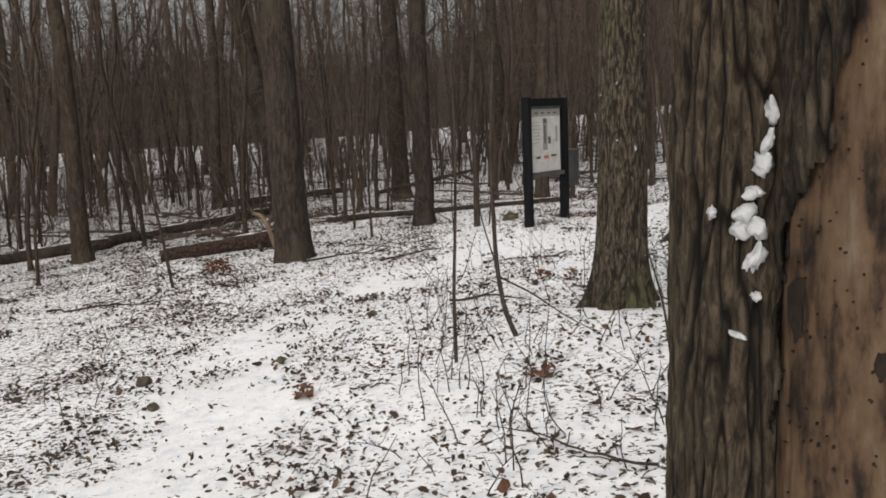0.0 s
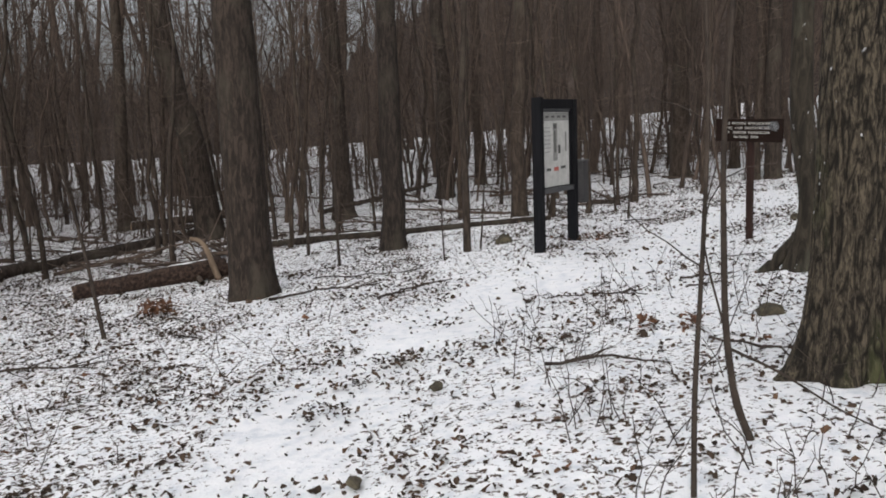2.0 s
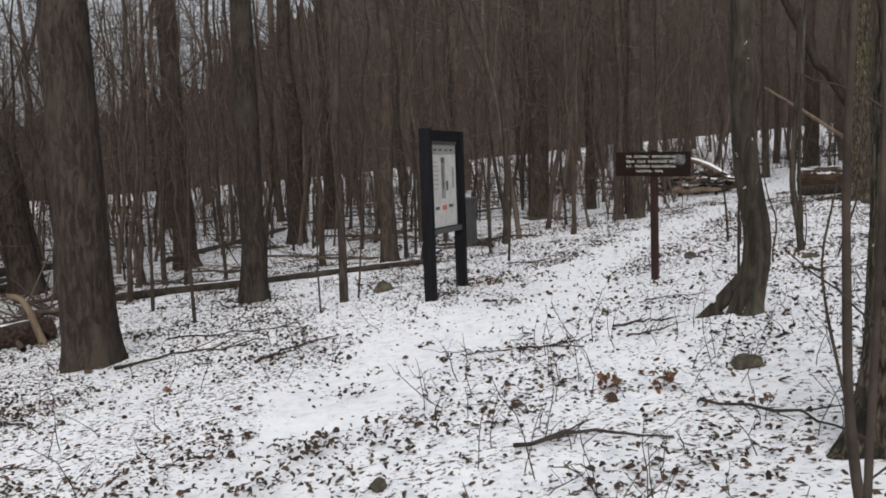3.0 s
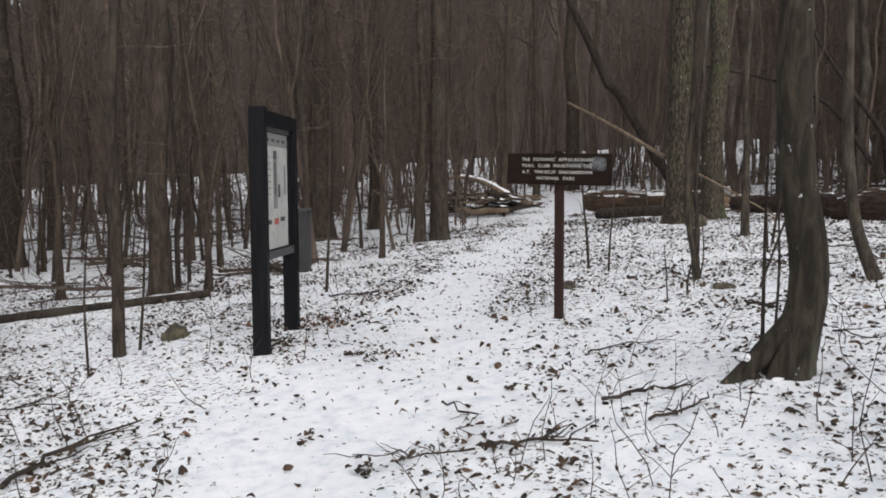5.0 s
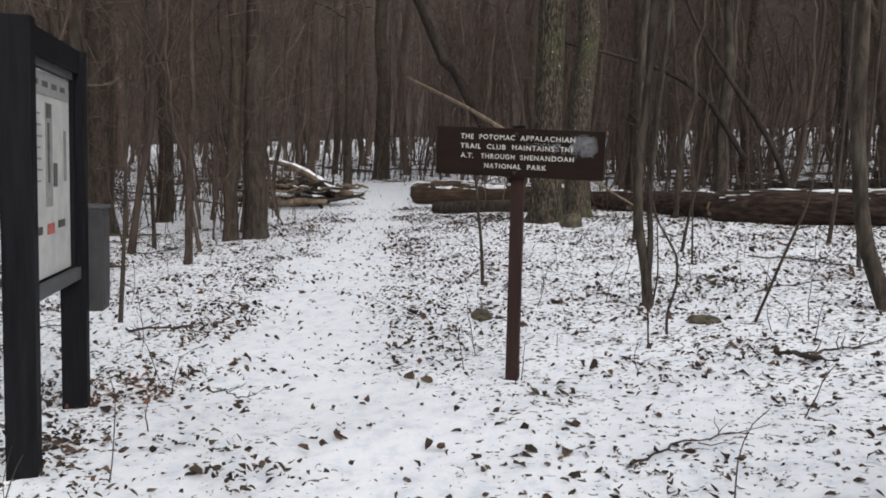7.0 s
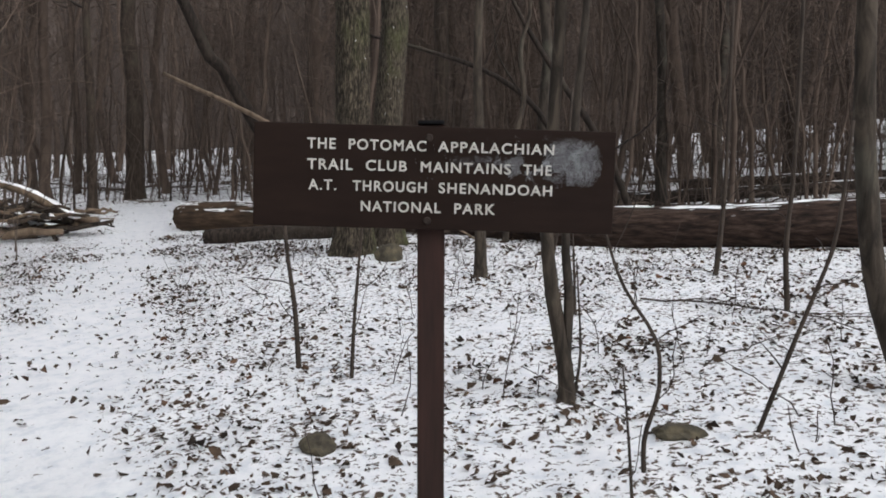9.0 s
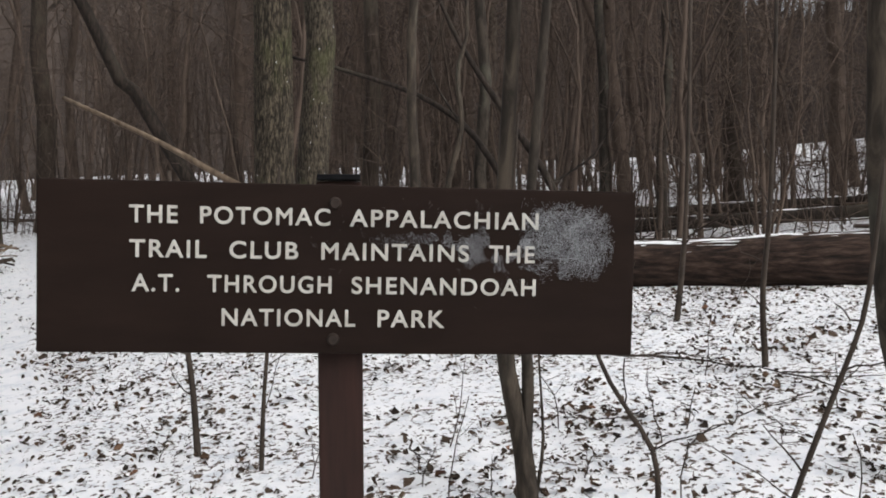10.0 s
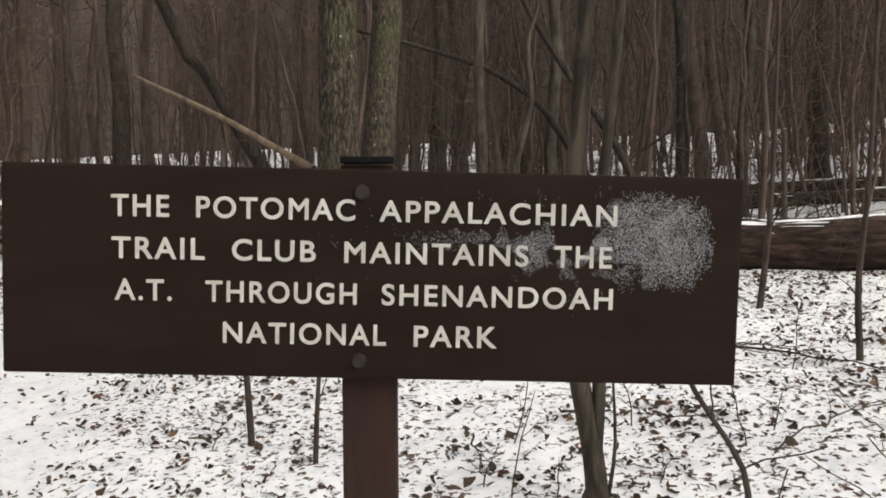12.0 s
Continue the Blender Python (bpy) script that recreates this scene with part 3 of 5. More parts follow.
bowed = tree(2.92, 10.11, 0.225, 11, [(0, 0, 0), (0.2, 0.02, -0.02), (0.5, 0.085, -0.075), (0.8, 0.085, -0.075), (1.1, 0.03, -0.03), (1.6, 0.0, 0.0), (2.4, 0.0, 0.0)], BARK_FLECKED,
     "small tree with a bowed trunk and a root like a foot", 37, 9, 0.3, 24, 0.05, 0.42)
for r0, r1, pts in ((0.075, 0.040, [(0.02, -0.02, 0.38), (-0.08, 0.07, 0.23), (-0.16, 0.14, 0.11), (-0.23, 0.20, 0.03), (-0.30, 0.26, -0.05)]), (0.045, 0.03, [(-0.18, 0.16, 0.10), (-0.15, 0.10, 0.02), (-0.13, 0.08, -0.06)]), (0.05, 0.03, [(0.0, 0, 0.15), (-0.02, -0.12, 0.05), (-0.03, -0.22, -0.05)])):
    rt = Tubes()
    rp = np.array(pts)
    rf = np.linspace(0, 1, 9)
    rt.add(np.stack([np.interp(rf, np.linspace(0, 1, len(rp)), rp[:, k]) for k in range(3)], 1), np.linspace(r0, r1, 9), 12, 0.15, 9)
    part("root", rt.mesh("root", BARK_FLECKED), bowed)
for k, (ox, oy, oz, w) in enumerate(((-0.20, 0.15, 0.165, 0.035), (-0.12, -0.02, 0.05, 0.045))):
    bm = bmesh.new()
    bmesh.ops.create_icosphere(bm, subdivisions=3, radius=1)
    for vtx in bm.verts:
        vtx.co *= 1 + 0.5 * noise.noise(vtx.co * 1.7 + Vector((k * 7.0, 0, 0)))
    bmesh.ops.scale(bm, vec=(w, w * 0.8, 0.02), verts=bm.verts)
    bm_part("snow_lump", bm, SNOW, bowed, "small pad of snow on the roots", pose(ox, oy, oz))
leaning = tree(1.56, 5.22, 0.125, 8, [(0, 0, 0), (0.3, 0.02, 0), (0.62, 0.06, 0), (1.26, 0.12, -0.01), (2.4, 0.18, -0.02)], BARK_SMOOTH, "slim dark tree leaning beside the trail", 38, 8, 0.4, 18, 0.05, 0.15)
dead = Tubes()
dead.add(np.array([(-0.04, 0.12, 2.12), (0.06, 0.1, 2.10), (0.4, 0.08, 2.06), (0.8, 0.05, 2.03), (1.35, 0.0, 1.96)]), [0.014, 0.022, 0.020, 0.018, 0.014], 8, 0.15, 9)
dead.add(np.array([(0.5, 0.08, 2.06), (0.62, 0.06, 2.16), (0.68, 0.05, 2.22)]), [0.014, 0.010, 0.006], 6)
part("dead_branch", dead.mesh("dead_branch", BARK_SMOOTH), leaning, "grey dead side branch")
bent = tree(6.75, 11.47, 0.12, 8, [(0, 0, 0), (0.25, -0.03, 0.10), (0.62, -0.06, 0.22), (1.4, -0.09, 0.29), (2.4, -0.09, 0.30)], BARK_SMOOTH, "slim tree with a bent leaning trunk", 39, 8, 0.35, 14, 0.05, 0.2)


def furrowed(top, hs, r_of, ox, oy, lean, segs, amp, seed, material, wide=38.0, tall=6.0, keep=None, name="trunk", label="", flare=0.35, lobes=5):
    """A trunk with real furrows between upright plates of bark, and a mask to paint their shade; r_of(h) is its radius.
    """
    ang = np.linspace(0, 2 * math.pi, segs, endpoint=False)
    v = np.empty((len(hs), segs, 3))
    furrow_shade = np.zeros((len(hs), segs), np.float32)
    for i, h in enumerate(hs):
        r0 = r_of(h)
        for j, a in enumerate(ang):
            c, s = math.cos(a), math.sin(a)
            rr = r0 * (1 + flare * math.exp(-h / 0.24) * (0.75 + 0.5 * math.cos(lobes * a + seed)))
            wob = 0.6 * noise.noise(Vector((c * r0 * 12, s * r0 * 12, h * 3 + seed)))
            p = Vector((c * r0 * wide + seed + wob, s * r0 * wide + wob, h * tall))
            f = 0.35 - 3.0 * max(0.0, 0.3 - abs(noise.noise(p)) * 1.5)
            # mask of the painted crevice shade, 1 at the bottom of a crack
            furrow_shade[i, j] = min(1.0, max(0.0, (0.2 - f) / 0.6))
            g = noise.noise(Vector((c * r0 * 90, s * r0 * 90 + seed, h * 22)))
            k = rr * (1 + 0.035 * noise.noise(Vector((c * 1.5, s * 1.5, h * 0.9 + seed)))) + amp * (f + 0.4 * g)
            v[i, j] = (ox + lean[0] * h + k * c, oy + lean[1] * h + k * s, h)
    i, j = np.meshgrid(np.arange(len(hs) - 1), np.arange(segs), indexing="ij")
    j2 = (j + 1) % segs
    q = np.stack([i * segs + j, i * segs + j2, (i + 1) * segs + j2, (i + 1) * segs + j], -1).reshape(-1, 4)
    if keep is not None:
        q = q[keep(v.reshape(-1, 3)[q].mean(1))]
    me = mesh_np(name, v.reshape(-1, 3), q, material)
    me.attributes.new("furrow_shade", 'FLOAT', 'POINT').data.foreach_set("value", furrow_shade.ravel())
    return part(name, me, top, label)


def oak(x, y, dia, height, label, seed, lean=(0, 0), segs=150, fine=2.6, rows=150, amp=0.009, wide=30.0, tall=5.0, bark=BARK_OAK, flare=0.5):
    top = empty("tree", pose(x, y, float(ground(x, y)) - 0.05), label, "tree")
    hs = np.concatenate([np.linspace(0, fine, rows), np.linspace(fine + 0.2, height, 16)])
    furrowed(top, hs, lambda h: dia / 2 * (1 - 0.8 * h / height) + 0.01, 0, 0, lean, segs, amp, seed, bark, wide, tall, flare=flare)
    c = Tubes()
    lh = np.linspace(0, height, 14)
    sp = np.stack([lean[0] * lh, lean[1] * lh, lh], 1)
    add_limbs(c, np.random.default_rng(seed), sp, dia / 2 * (1 - 0.8 * sp[:, 2] / height), 10, 0.32, 1.2)
    part("crown", c.mesh("crown", TWIG), top)
    return top


oak(1.47, 7.07, 0.39, 17, "stout oak with furrowed mossy bark and flared roots", 11, (0.016, 0.0), 170, 2.8, 170, 0.012, 30.0, 4.0, BARK_OAK, 0.75)
oak(-2.45, 14.05, 0.56, 18, "thick dark oak beside a fallen log", 12, (-0.01, 0), 90, 4.0, 90, 0.012, 20.0, 3.5, BARK_DARK, 0.3)
oak(11.05, 17.15, 0.44, 19, "large oak with pale furrowed bark by the fallen log", 26, (0, 0), 110, 4.5, 130, 0.010, 26.0, 4.0, BARK_OAK, 0.4)


# ---- the near tree with stripped bark ----
def near_tree():
    cx, cy = 0.60, 1.47
    z0 = float(ground(cx, cy))
    top = empty("tree", pose(cx, cy, z0 - 0.05), "old tree with split trunk, peeling bark and bare wormy wood", "tree")
    hs = np.concatenate([np.linspace(0, 0.7, 14), np.linspace(0.72, 1.9, 120), np.linspace(1.95, 3, 20), np.linspace(3.3, 11, 20)])

    near_r = lambda r: (lambda h: r * (1 - 0.055 * h))
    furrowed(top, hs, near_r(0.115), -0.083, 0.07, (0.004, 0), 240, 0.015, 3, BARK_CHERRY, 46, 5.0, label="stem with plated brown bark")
    furrowed(top, hs, near_r(0.19), 0.139, -0.08, (0.004, 0), 220, 0.0045, 8, BAREWOOD, 22, 1.6, label="dead stem with bare orange wood")

    def barked(mid):
        ang = np.degrees(np.arctan2(mid[:, 1] + 0.08, mid[:, 0] - 0.139))
        ang = np.where(ang > 60, ang - 360, ang)
        edge = np.array([26 * noise.noise(Vector((0.3, h * 6.0, 1.0))) + 9 * noise.noise(Vector((a / 14, h * 16.0, 1.0))) for a, h in zip(ang, mid[:, 2])])
        rim = np.interp(mid[:, 2] + z0 - 0.05, (0.0, 0.9, 1.175, 1.306, 1.39, 1.44, 3.0), (-192, -190, -186, -178, -156, -139, -134))
        return ang < rim + 0.4 * edge
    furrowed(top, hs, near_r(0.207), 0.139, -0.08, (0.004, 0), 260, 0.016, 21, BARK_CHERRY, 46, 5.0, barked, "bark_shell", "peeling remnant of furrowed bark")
    rng = np.random.default_rng(5)
    # beetle holes and rotten pits in the bare wood
    for k in range(130):
        a, h = radians(rng.uniform(-188, -112)), rng.uniform(0.8, 1.75)
        if k == 0:
            a, h = radians(-171), 1.17 - z0 + 0.05
        r = 0.19 * (1 - 0.055 * h) + 0.003
        big_pit = k < 9
        bm = bmesh.new()
        bmesh.ops.create_icosphere(bm, subdivisions=2 if big_pit else 1, radius=1.0)
        for vtx in bm.verts:
            vtx.co *= 1 + 0.5 * noise.noise(vtx.co * 1.6 + Vector((k * 5.0, 0, 0)))
        w = 0.026 if k == 0 else rng.uniform(0.006, 0.014) if big_pit else rng.uniform(0.0014, 0.0034)
        bmesh.ops.scale(bm, vec=(w, 0.004, w * (rng.uniform(1.0, 2.6) if big_pit else rng.uniform(0.7, 1.5))), verts=bm.verts)
        bm_part("rot_pit" if big_pit else "beetle_hole", bm, HOLE, top, "", Matrix.Translation((0.139 + 0.004 * h + r * math.cos(a), -0.08 + r * math.sin(a), h)) @ Matrix.Rotation(a + math.pi / 2, 4, 'Z'))
    # snow caught in the cleft between the stems, the cleft's shade put into its grey colour
    for k, (ox, h, w, tall) in enumerate(((-0.051, 1.552, 0.010, 0.021), (-0.060, 1.502, 0.008, 0.018), (-0.067, 1.465, 0.016, 0.021), (-0.084, 1.419, 0.014, 0.011), (-0.095, 1.387, 0.016, 0.016), (-0.102, 1.358, 0.017, 0.018), (-0.076, 1.36, 0.015, 0.018), (-0.079, 1.31, 0.014, 0.024), (-0.077, 1.245, 0.008, 0.008), (-0.146, 1.387, 0.007, 0.010), (-0.104, 1.177, 0.012, 0.005))):
        bm = bmesh.new()
        bmesh.ops.create_icosphere(bm, subdivisions=3, radius=1.0)
        seat = 0.07 - math.sqrt(max(0.0004, 0.107 ** 2 - (ox + 0.079) ** 2)) - 0.006
        for vtx in bm.verts:
            shift = Vector((k * 3.7, k * 1.3, 0))
            vtx.co *= 1 + 0.6 * noise.noise(vtx.co * 1.1 + shift) + 0.5 * noise.noise(vtx.co * 2.7 + shift) + 0.2 * noise.noise(vtx.co * 7 + shift)
        bmesh.ops.scale(bm, vec=(w, 0.014, tall), verts=bm.verts)
        for f in bm.faces:
            f.smooth = True
        bm_part("snow_lump", bm, SHADED_SNOW, top, "white snow lump caught in the cleft", pose(ox, seat, h, 0, 25 * math.sin(k * 2.1), 0))
    return top


near_tree()

# ---- the big fallen logs ----
def log(name, a, b, d0, d1, material, label, lift=0.0, lift_b=None, segs=28, rough=0.07, snow=0.0, seed=1, sag=0.0, ends=CUTWOOD, category="log", bare=0.32):
    ax, ay = a
    bx, by = b
    za, zb = float(ground(ax, ay)) + d0 * 0.46 + lift, float(ground(bx, by)) + d1 * 0.46 + (lift if lift_b is None else lift_b)
    n = 40
    s = np.linspace(0, 1, n)
    rng = np.random.default_rng(seed)
    side = np.array([-(by - ay), bx - ax]) / math.hypot(bx - ax, by - ay)
    bow = np.sin(s * math.pi) * sag + np.interp(s, np.linspace(0, 1, 9), rng.normal(0, 0.03, 9))
    px, py = ax + (bx - ax) * s + side[0] * bow, ay + (by - ay) * s + side[1] * bow
    if lift == 0 and lift_b is None:
        pz = ground(px, py) + (d0 + (d1 - d0) * s) * 0.38
    else:
        pz = za + (zb - za) * s
    pts = np.stack([px, py, pz], 1)
    rad = (d0 + (d1 - d0) * s) / 2 * (1 - 0.16 * np.exp(-s * 22) - 0.16 * np.exp(-(1 - s) * 22))
    mid = pts.mean(0)
    top = empty(name, pose(*[float(c) for c in (mid[0], mid[1], mid[2])]), label, category)
    length = float(np.linalg.norm(pts[-1] - pts[0]))
    u_at = np.array([side[0], side[1], 0.0])
    way = (pts[-1] - pts[0]) / length
    up = np.cross(way, u_at)
    up = up * (1 if up[2] > 0 else -1)
    rows, cols = max(40, int(length / 0.045)), segs
    big_one = d0 > 0.4

    def skin(u, a):
        """Radius factor of the weathered surface: lengthwise furrows, plates and dents."""
        x = u * length
        f = noise.noise(Vector((math.cos(a) * 5 * cols / 28, math.sin(a) * 5 * cols / 28, x * 0.9 + seed)))
        g = noise.noise(Vector((math.cos(a) * 1.3, math.sin(a) * 1.3, x * 0.7 + seed * 3)))
        k = noise.noise(Vector((math.cos(a) * 9, math.sin(a) * 9, x * 5 + seed)))
        return 1 + rough * (0.55 * g + (0.6 if big_one else 0.35) * (0.5 - abs(f) * 1.8) + 0.25 * k)

    grid = np.empty((rows, cols, 3))
    centre = np.empty((rows, 3))
    for i, u in enumerate(np.linspace(0, 1, rows)):
        centre[i] = [np.interp(u, s, pts[:, c]) for c in range(3)]
        r = np.interp(u, s, rad)
        for j in range(cols):
            a = 2 * math.pi * j / cols
            ragged = 0.10 * d0 * noise.noise(Vector((math.cos(a) * 4, math.sin(a) * 4, seed))) if i in (0, rows - 1) else 0
            grid[i, j] = centre[i] - mid + (math.sin(a) * u_at + math.cos(a) * up) * r * skin(u, a) + way * ragged
    i, j = np.meshgrid(np.arange(rows - 1), np.arange(cols), indexing="ij")
    j2 = (j + 1) % cols
    q = np.stack([i * cols + j, i * cols + j2, (i + 1) * cols + j2, (i + 1) * cols + j], -1).reshape(-1, 4)
    part("trunk", mesh_np("trunk", grid.reshape(-1, 3), q, material), top)
    for row, c in ((0, centre[0]), (rows - 1, centre[-1])):
        ring = grid[row]
        ev = np.concatenate([ring, 0.5 * (ring + (c - mid)), [c - mid]])
        k = np.arange(cols)
        k2 = (k + 1) % cols
        fill = np.arange(0, cols - 1, 2)
        eq = np.concatenate([np.stack([k, k2, k2 + cols, k + cols], 1), np.stack([fill + cols, fill + 1 + cols, (fill + 2) % cols + cols, np.full(len(fill), 2 * cols)], 1)])
        part("log_end", mesh_np("log_end", ev, eq, ends), top, "weathered broken end of the log")
    if snow:
        cap = []
        across = np.linspace(-0.95, 0.95, 31)
        m = max(120, int(length / 0.025))
        for u in np.linspace(0.004, 0.996, m):
            p = np.array([np.interp(u, s, pts[:, c]) for c in range(3)]) - mid
            r = np.interp(u, s, rad)
            for ang in across:
                w = ang * snow
                x = u * length
                drift = 0.55 * noise.noise(Vector((x * 0.8 + seed, w * 1.6, 0))) + 0.75 * noise.noise(Vector((x * 1.5, w * 11, seed))) + 0.35 * noise.noise(Vector((x * 7, w * 16, seed)))
                thick = 0.034 * (drift - bare - 0.22 * abs(ang) ** 2)
                reach = r * skin(u, w) + max(-0.02, thick)
                cap.append(p + (math.sin(w) * u_at + math.cos(w) * up) * reach)
        n = len(across)
        i, j = np.meshgrid(np.arange(m - 1), np.arange(n - 1), indexing="ij")
        quads = np.stack([i * n + j, (i + 1) * n + j, (i + 1) * n + j + 1, i * n + j + 1], -1).reshape(-1, 4)
        part("snow_cover", mesh_np("snow_cover", cap, quads, SNOW), top, "patchy streaks of snow lying on top")
    return top


log("fallen_log", (11.6, 7.5), (12.5, 15.0), 0.60, 0.54, ROTTEN, "huge rotting brown fallen trunk with patchy snow on top", snow=1.25, seed=2, segs=40, rough=0.1)
log("fallen_log", (12.9, 15.1), (14.6, 18.4), 0.46, 0.40, ROTTEN, "dark rotting length of fallen trunk behind the oak", snow=1.0, seed=3)
log("fallen_log", (14.95, 22.95), (15.0, 18.9), 0.62, 0.48, PALE_ROT, "pale brown fallen trunk ending at the trail, snow on its end", snow=1.25, seed=4, bare=0.05)
log("fallen_log", (13.0, 20.9), (13.6, 18.7), 0.26, 0.28, BARK_DARK, "short dark log lying before a larger one", seed=5)
log("fallen_log", (-5.2, 15.75), (-3.05, 16.45), 0.26, 0.34, ROTTEN, "brown fallen log with bark beside an oak", seed=6, snow=0.5)
log("fallen_log", (-7.9, 18.7), (-4.4, 23.0), 0.28, 0.22, BARK, "long grey fallen log dusted with snow", seed=7, snow=0.9)
log("fallen_log", (-9.6, 17.6), (-7.3, 18.9), 0.28, 0.28, BARK, "long grey fallen log dusted with snow", seed=8, snow=0.9)
log("fallen_log", (-6.2, 24.4), (-2.9, 25.6), 0.24, 0.18, BARK, "grey fallen log dusted with snow", seed=9, snow=0.9, lift=0.15)
log("fallen_log", (-2.6, 19.6), (2.7, 18.3), 0.15, 0.11, BARK_DARK, "long thin dark fallen trunk behind the kiosk", seed=10, snow=0.5, segs=12)
log("fallen_log", (-1.6, 21.2), (1.0, 22.6), 0.11, 0.08, BARK, "thin fallen trunk propped off the ground", seed=11, lift=0.35, lift_b=0.6, segs=12)
log("fallen_log", (17.5, 16.5), (18.5, 9.0), 0.28, 0.22, BARK_DARK, "fallen trunk dusted with snow on the slope", seed=12, snow=1.1)
log("fallen_log", (20.5, 14.5), (20.0, 7.0), 0.25, 0.2, BARK_DARK, "fallen trunk dusted with snow on the slope", seed=13, snow=1.1)
log("log_piece", (1.86, 4.46), (2.35, 3.9), 0.10, 0.09, BARK_DARK, "short dark piece of log lying in the snow", seed=14, segs=16)
# ---- saplings and shrubs ----
def stems(name, x, y, lines, label, category="sapling", bark=TWIG, group=""):
    """A sapling of thin stems; a line is (radius at foot, radius at tip, points of (east, north, up) above its foot)."""
    z0 = float(ground(x, y))
    top = empty(name, pose(x, y, z0 - 0.04), label, category, group)
    for k, (r0, r1, pts) in enumerate(lines):
        p = np.array(pts, float)
        s = np.linspace(0, 1, len(p))
        f = np.linspace(0, 1, max(8, 3 * len(p)))
        q = np.stack([np.interp(f, s, p[:, c]) for c in range(3)], 1)
        q[1:-1] = (q[:-2] + 2 * q[1:-1] + q[2:]) / 4
        t = Tubes()
        t.add(q, np.linspace(r0, r1, len(q)), 8, 0.12, 30.0)
        part("stem" if k == 0 or r0 > 0.007 else "twig", t.mesh("stem", bark), top)
        if len(lines) == 1 and category == "sapling":
            rng = np.random.default_rng(int(abs(x * 131 + y * 17) * 10))
            for f0 in (0.32, 0.5, 0.63, 0.78):
                at = q[int(f0 * (len(q) - 1))]
                a = rng.uniform(0, 6.28)
                way = limb_points(rng, at, (math.cos(a), math.sin(a), rng.uniform(0.4, 1.2)), rng.uniform(0.2, 0.55), 4, 0.3, 0.22)
                t = Tubes()
                t.add(way, np.linspace(r1 * 0.55, 0.002, 5), 4, cap=False)
                part("twig", t.mesh("twig", bark), top)
    return top


thin = "thin bare sapling standing in the snow"
stems("sapling", 0.06, 5.93, [(0.014, 0.007, [(0, 0, 0), (0.0, 0, 0.5), (0.03, 0, 1.0), (0.06, 0, 1.7), (0.02, 0.02, 2.6)])], thin)
stems("sapling", 0.54, 6.34, [(0.021, 0.011, [(0, 0, 0), (-0.10, 0.0, 0.24), (-0.15, 0, 0.6), (-0.16, 0, 1.0), (-0.17, 0, 1.4), (-0.12, 0, 2.2)]),
                              (0.006, 0.003, [(-0.14, 0, 0.55), (-0.24, 0, 0.9), (-0.27, 0, 1.1), (-0.2, 0, 1.35)]),
                              (0.008, 0.003, [(-0.14, 0, 0.5), (0.1, -0.05, 0.38), (0.35, -0.12, 0.2), (0.55, -0.2, 0.1)])], "crooked bare sapling with side twigs")
stems("shrub", 1.15, 4.29, [(0.020, 0.008, [(0, 0, 0), (0.06, 0, 0.2), (0.125, 0, 0.41), (0.25, 0, 0.69), (0.35, 0, 1.1), (0.43, 0, 1.4), (0.47, 0, 2.2)]),
                            (0.009, 0.004, [(0.33, 0, 1.05), (0.46, 0, 1.25), (0.52, 0, 1.38)]),
                            (0.009, 0.004, [(0.02, 0, 0.1), (0.0, 0.03, 0.4), (-0.05, 0.05, 0.7), (-0.14, 0.08, 1.0)]),
                            (0.006, 0.003, [(0.25, 0, 0.69), (0.4, 0.05, 0.8), (0.5, 0.1, 0.95)])], "many-stemmed dark bare shrub", "shrub")
stems("sapling", -3.95, 12.4, [(0.026, 0.016, [(0, 0, 0), (-0.06, 0, 0.5), (-0.12, 0, 1.0), (-0.3, 0, 2.0)])], thin)
stems("sapling", -1.8, 17.65, [(0.03, 0.012, [(0, 0, 0), (0.03, 0, 1.0), (-0.02, 0, 3.0)])], thin)
stems("sapling", -1.29, 15.75, [(0.026, 0.010, [(0, 0, 0), (-0.02, 0, 1.0), (0.06, 0, 2.6)])], thin)
stems("sapling", 3.75, 17.05, [(0.024, 0.008, [(0, 0, 0), (0.05, 0, 0.8), (0.12, 0.03, 2.6)]), (0.01, 0.004, [(0.04, 0, 0.7), (-0.1, 0, 1.2), (-0.12, 0, 1.7)])], thin)
stems("sapling", 0.85, 15.5, [(0.017, 0.005, [(0, 0, 0), (0.05, 0, 0.5), (0.12, 0.1, 1.2), (0.2, 0.1, 1.6)])], thin)
stems("sapling", 0.2, 14.8, [(0.013, 0.005, [(0, 0, 0), (-0.02, 0, 0.7), (0.05, 0, 1.5)])], thin)
stems("sapling", 3.1, 20.1, [(0.033, 0.012, [(0, 0, 0), (0.03, 0, 1), (0.0, 0, 3.4)])], thin)
stems("sapling", 3.08, 10.38, [(0.014, 0.006, [(0, 0, 0), (0.0, 0.0, 0.8), (0.03, 0, 1.9)]), (0.010, 0.004, [(0.05, -0.04, 0), (0.08, -0.06, 0.7), (0.02, -0.05, 1.5)])], "pair of thin bare stems in the snow")
stems("sapling", 6.25, 13.2, [(0.050, 0.028, [(0, 0, 0), (-0.01, 0.03, 0.3), (-0.03, 0.09, 0.6), (-0.05, 0.13, 0.95), (-0.02, 0.06, 2.2), (0, 0, 4.2)]),
                              (0.030, 0.016, [(0, 0.02, 0.2), (-0.01, 0.0, 0.6), (-0.03, 0.03, 0.95), (-0.1, -0.1, 2.2), (-0.1, -0.2, 3.6)]),
                              (0.010, 0.004, [(0.01, -0.02, 0.0), (0.03, -0.06, 0.3), (0.02, -0.03, 0.8)])], "forked young tree with smooth dark bark", "sapling", BARK_SMOOTH)
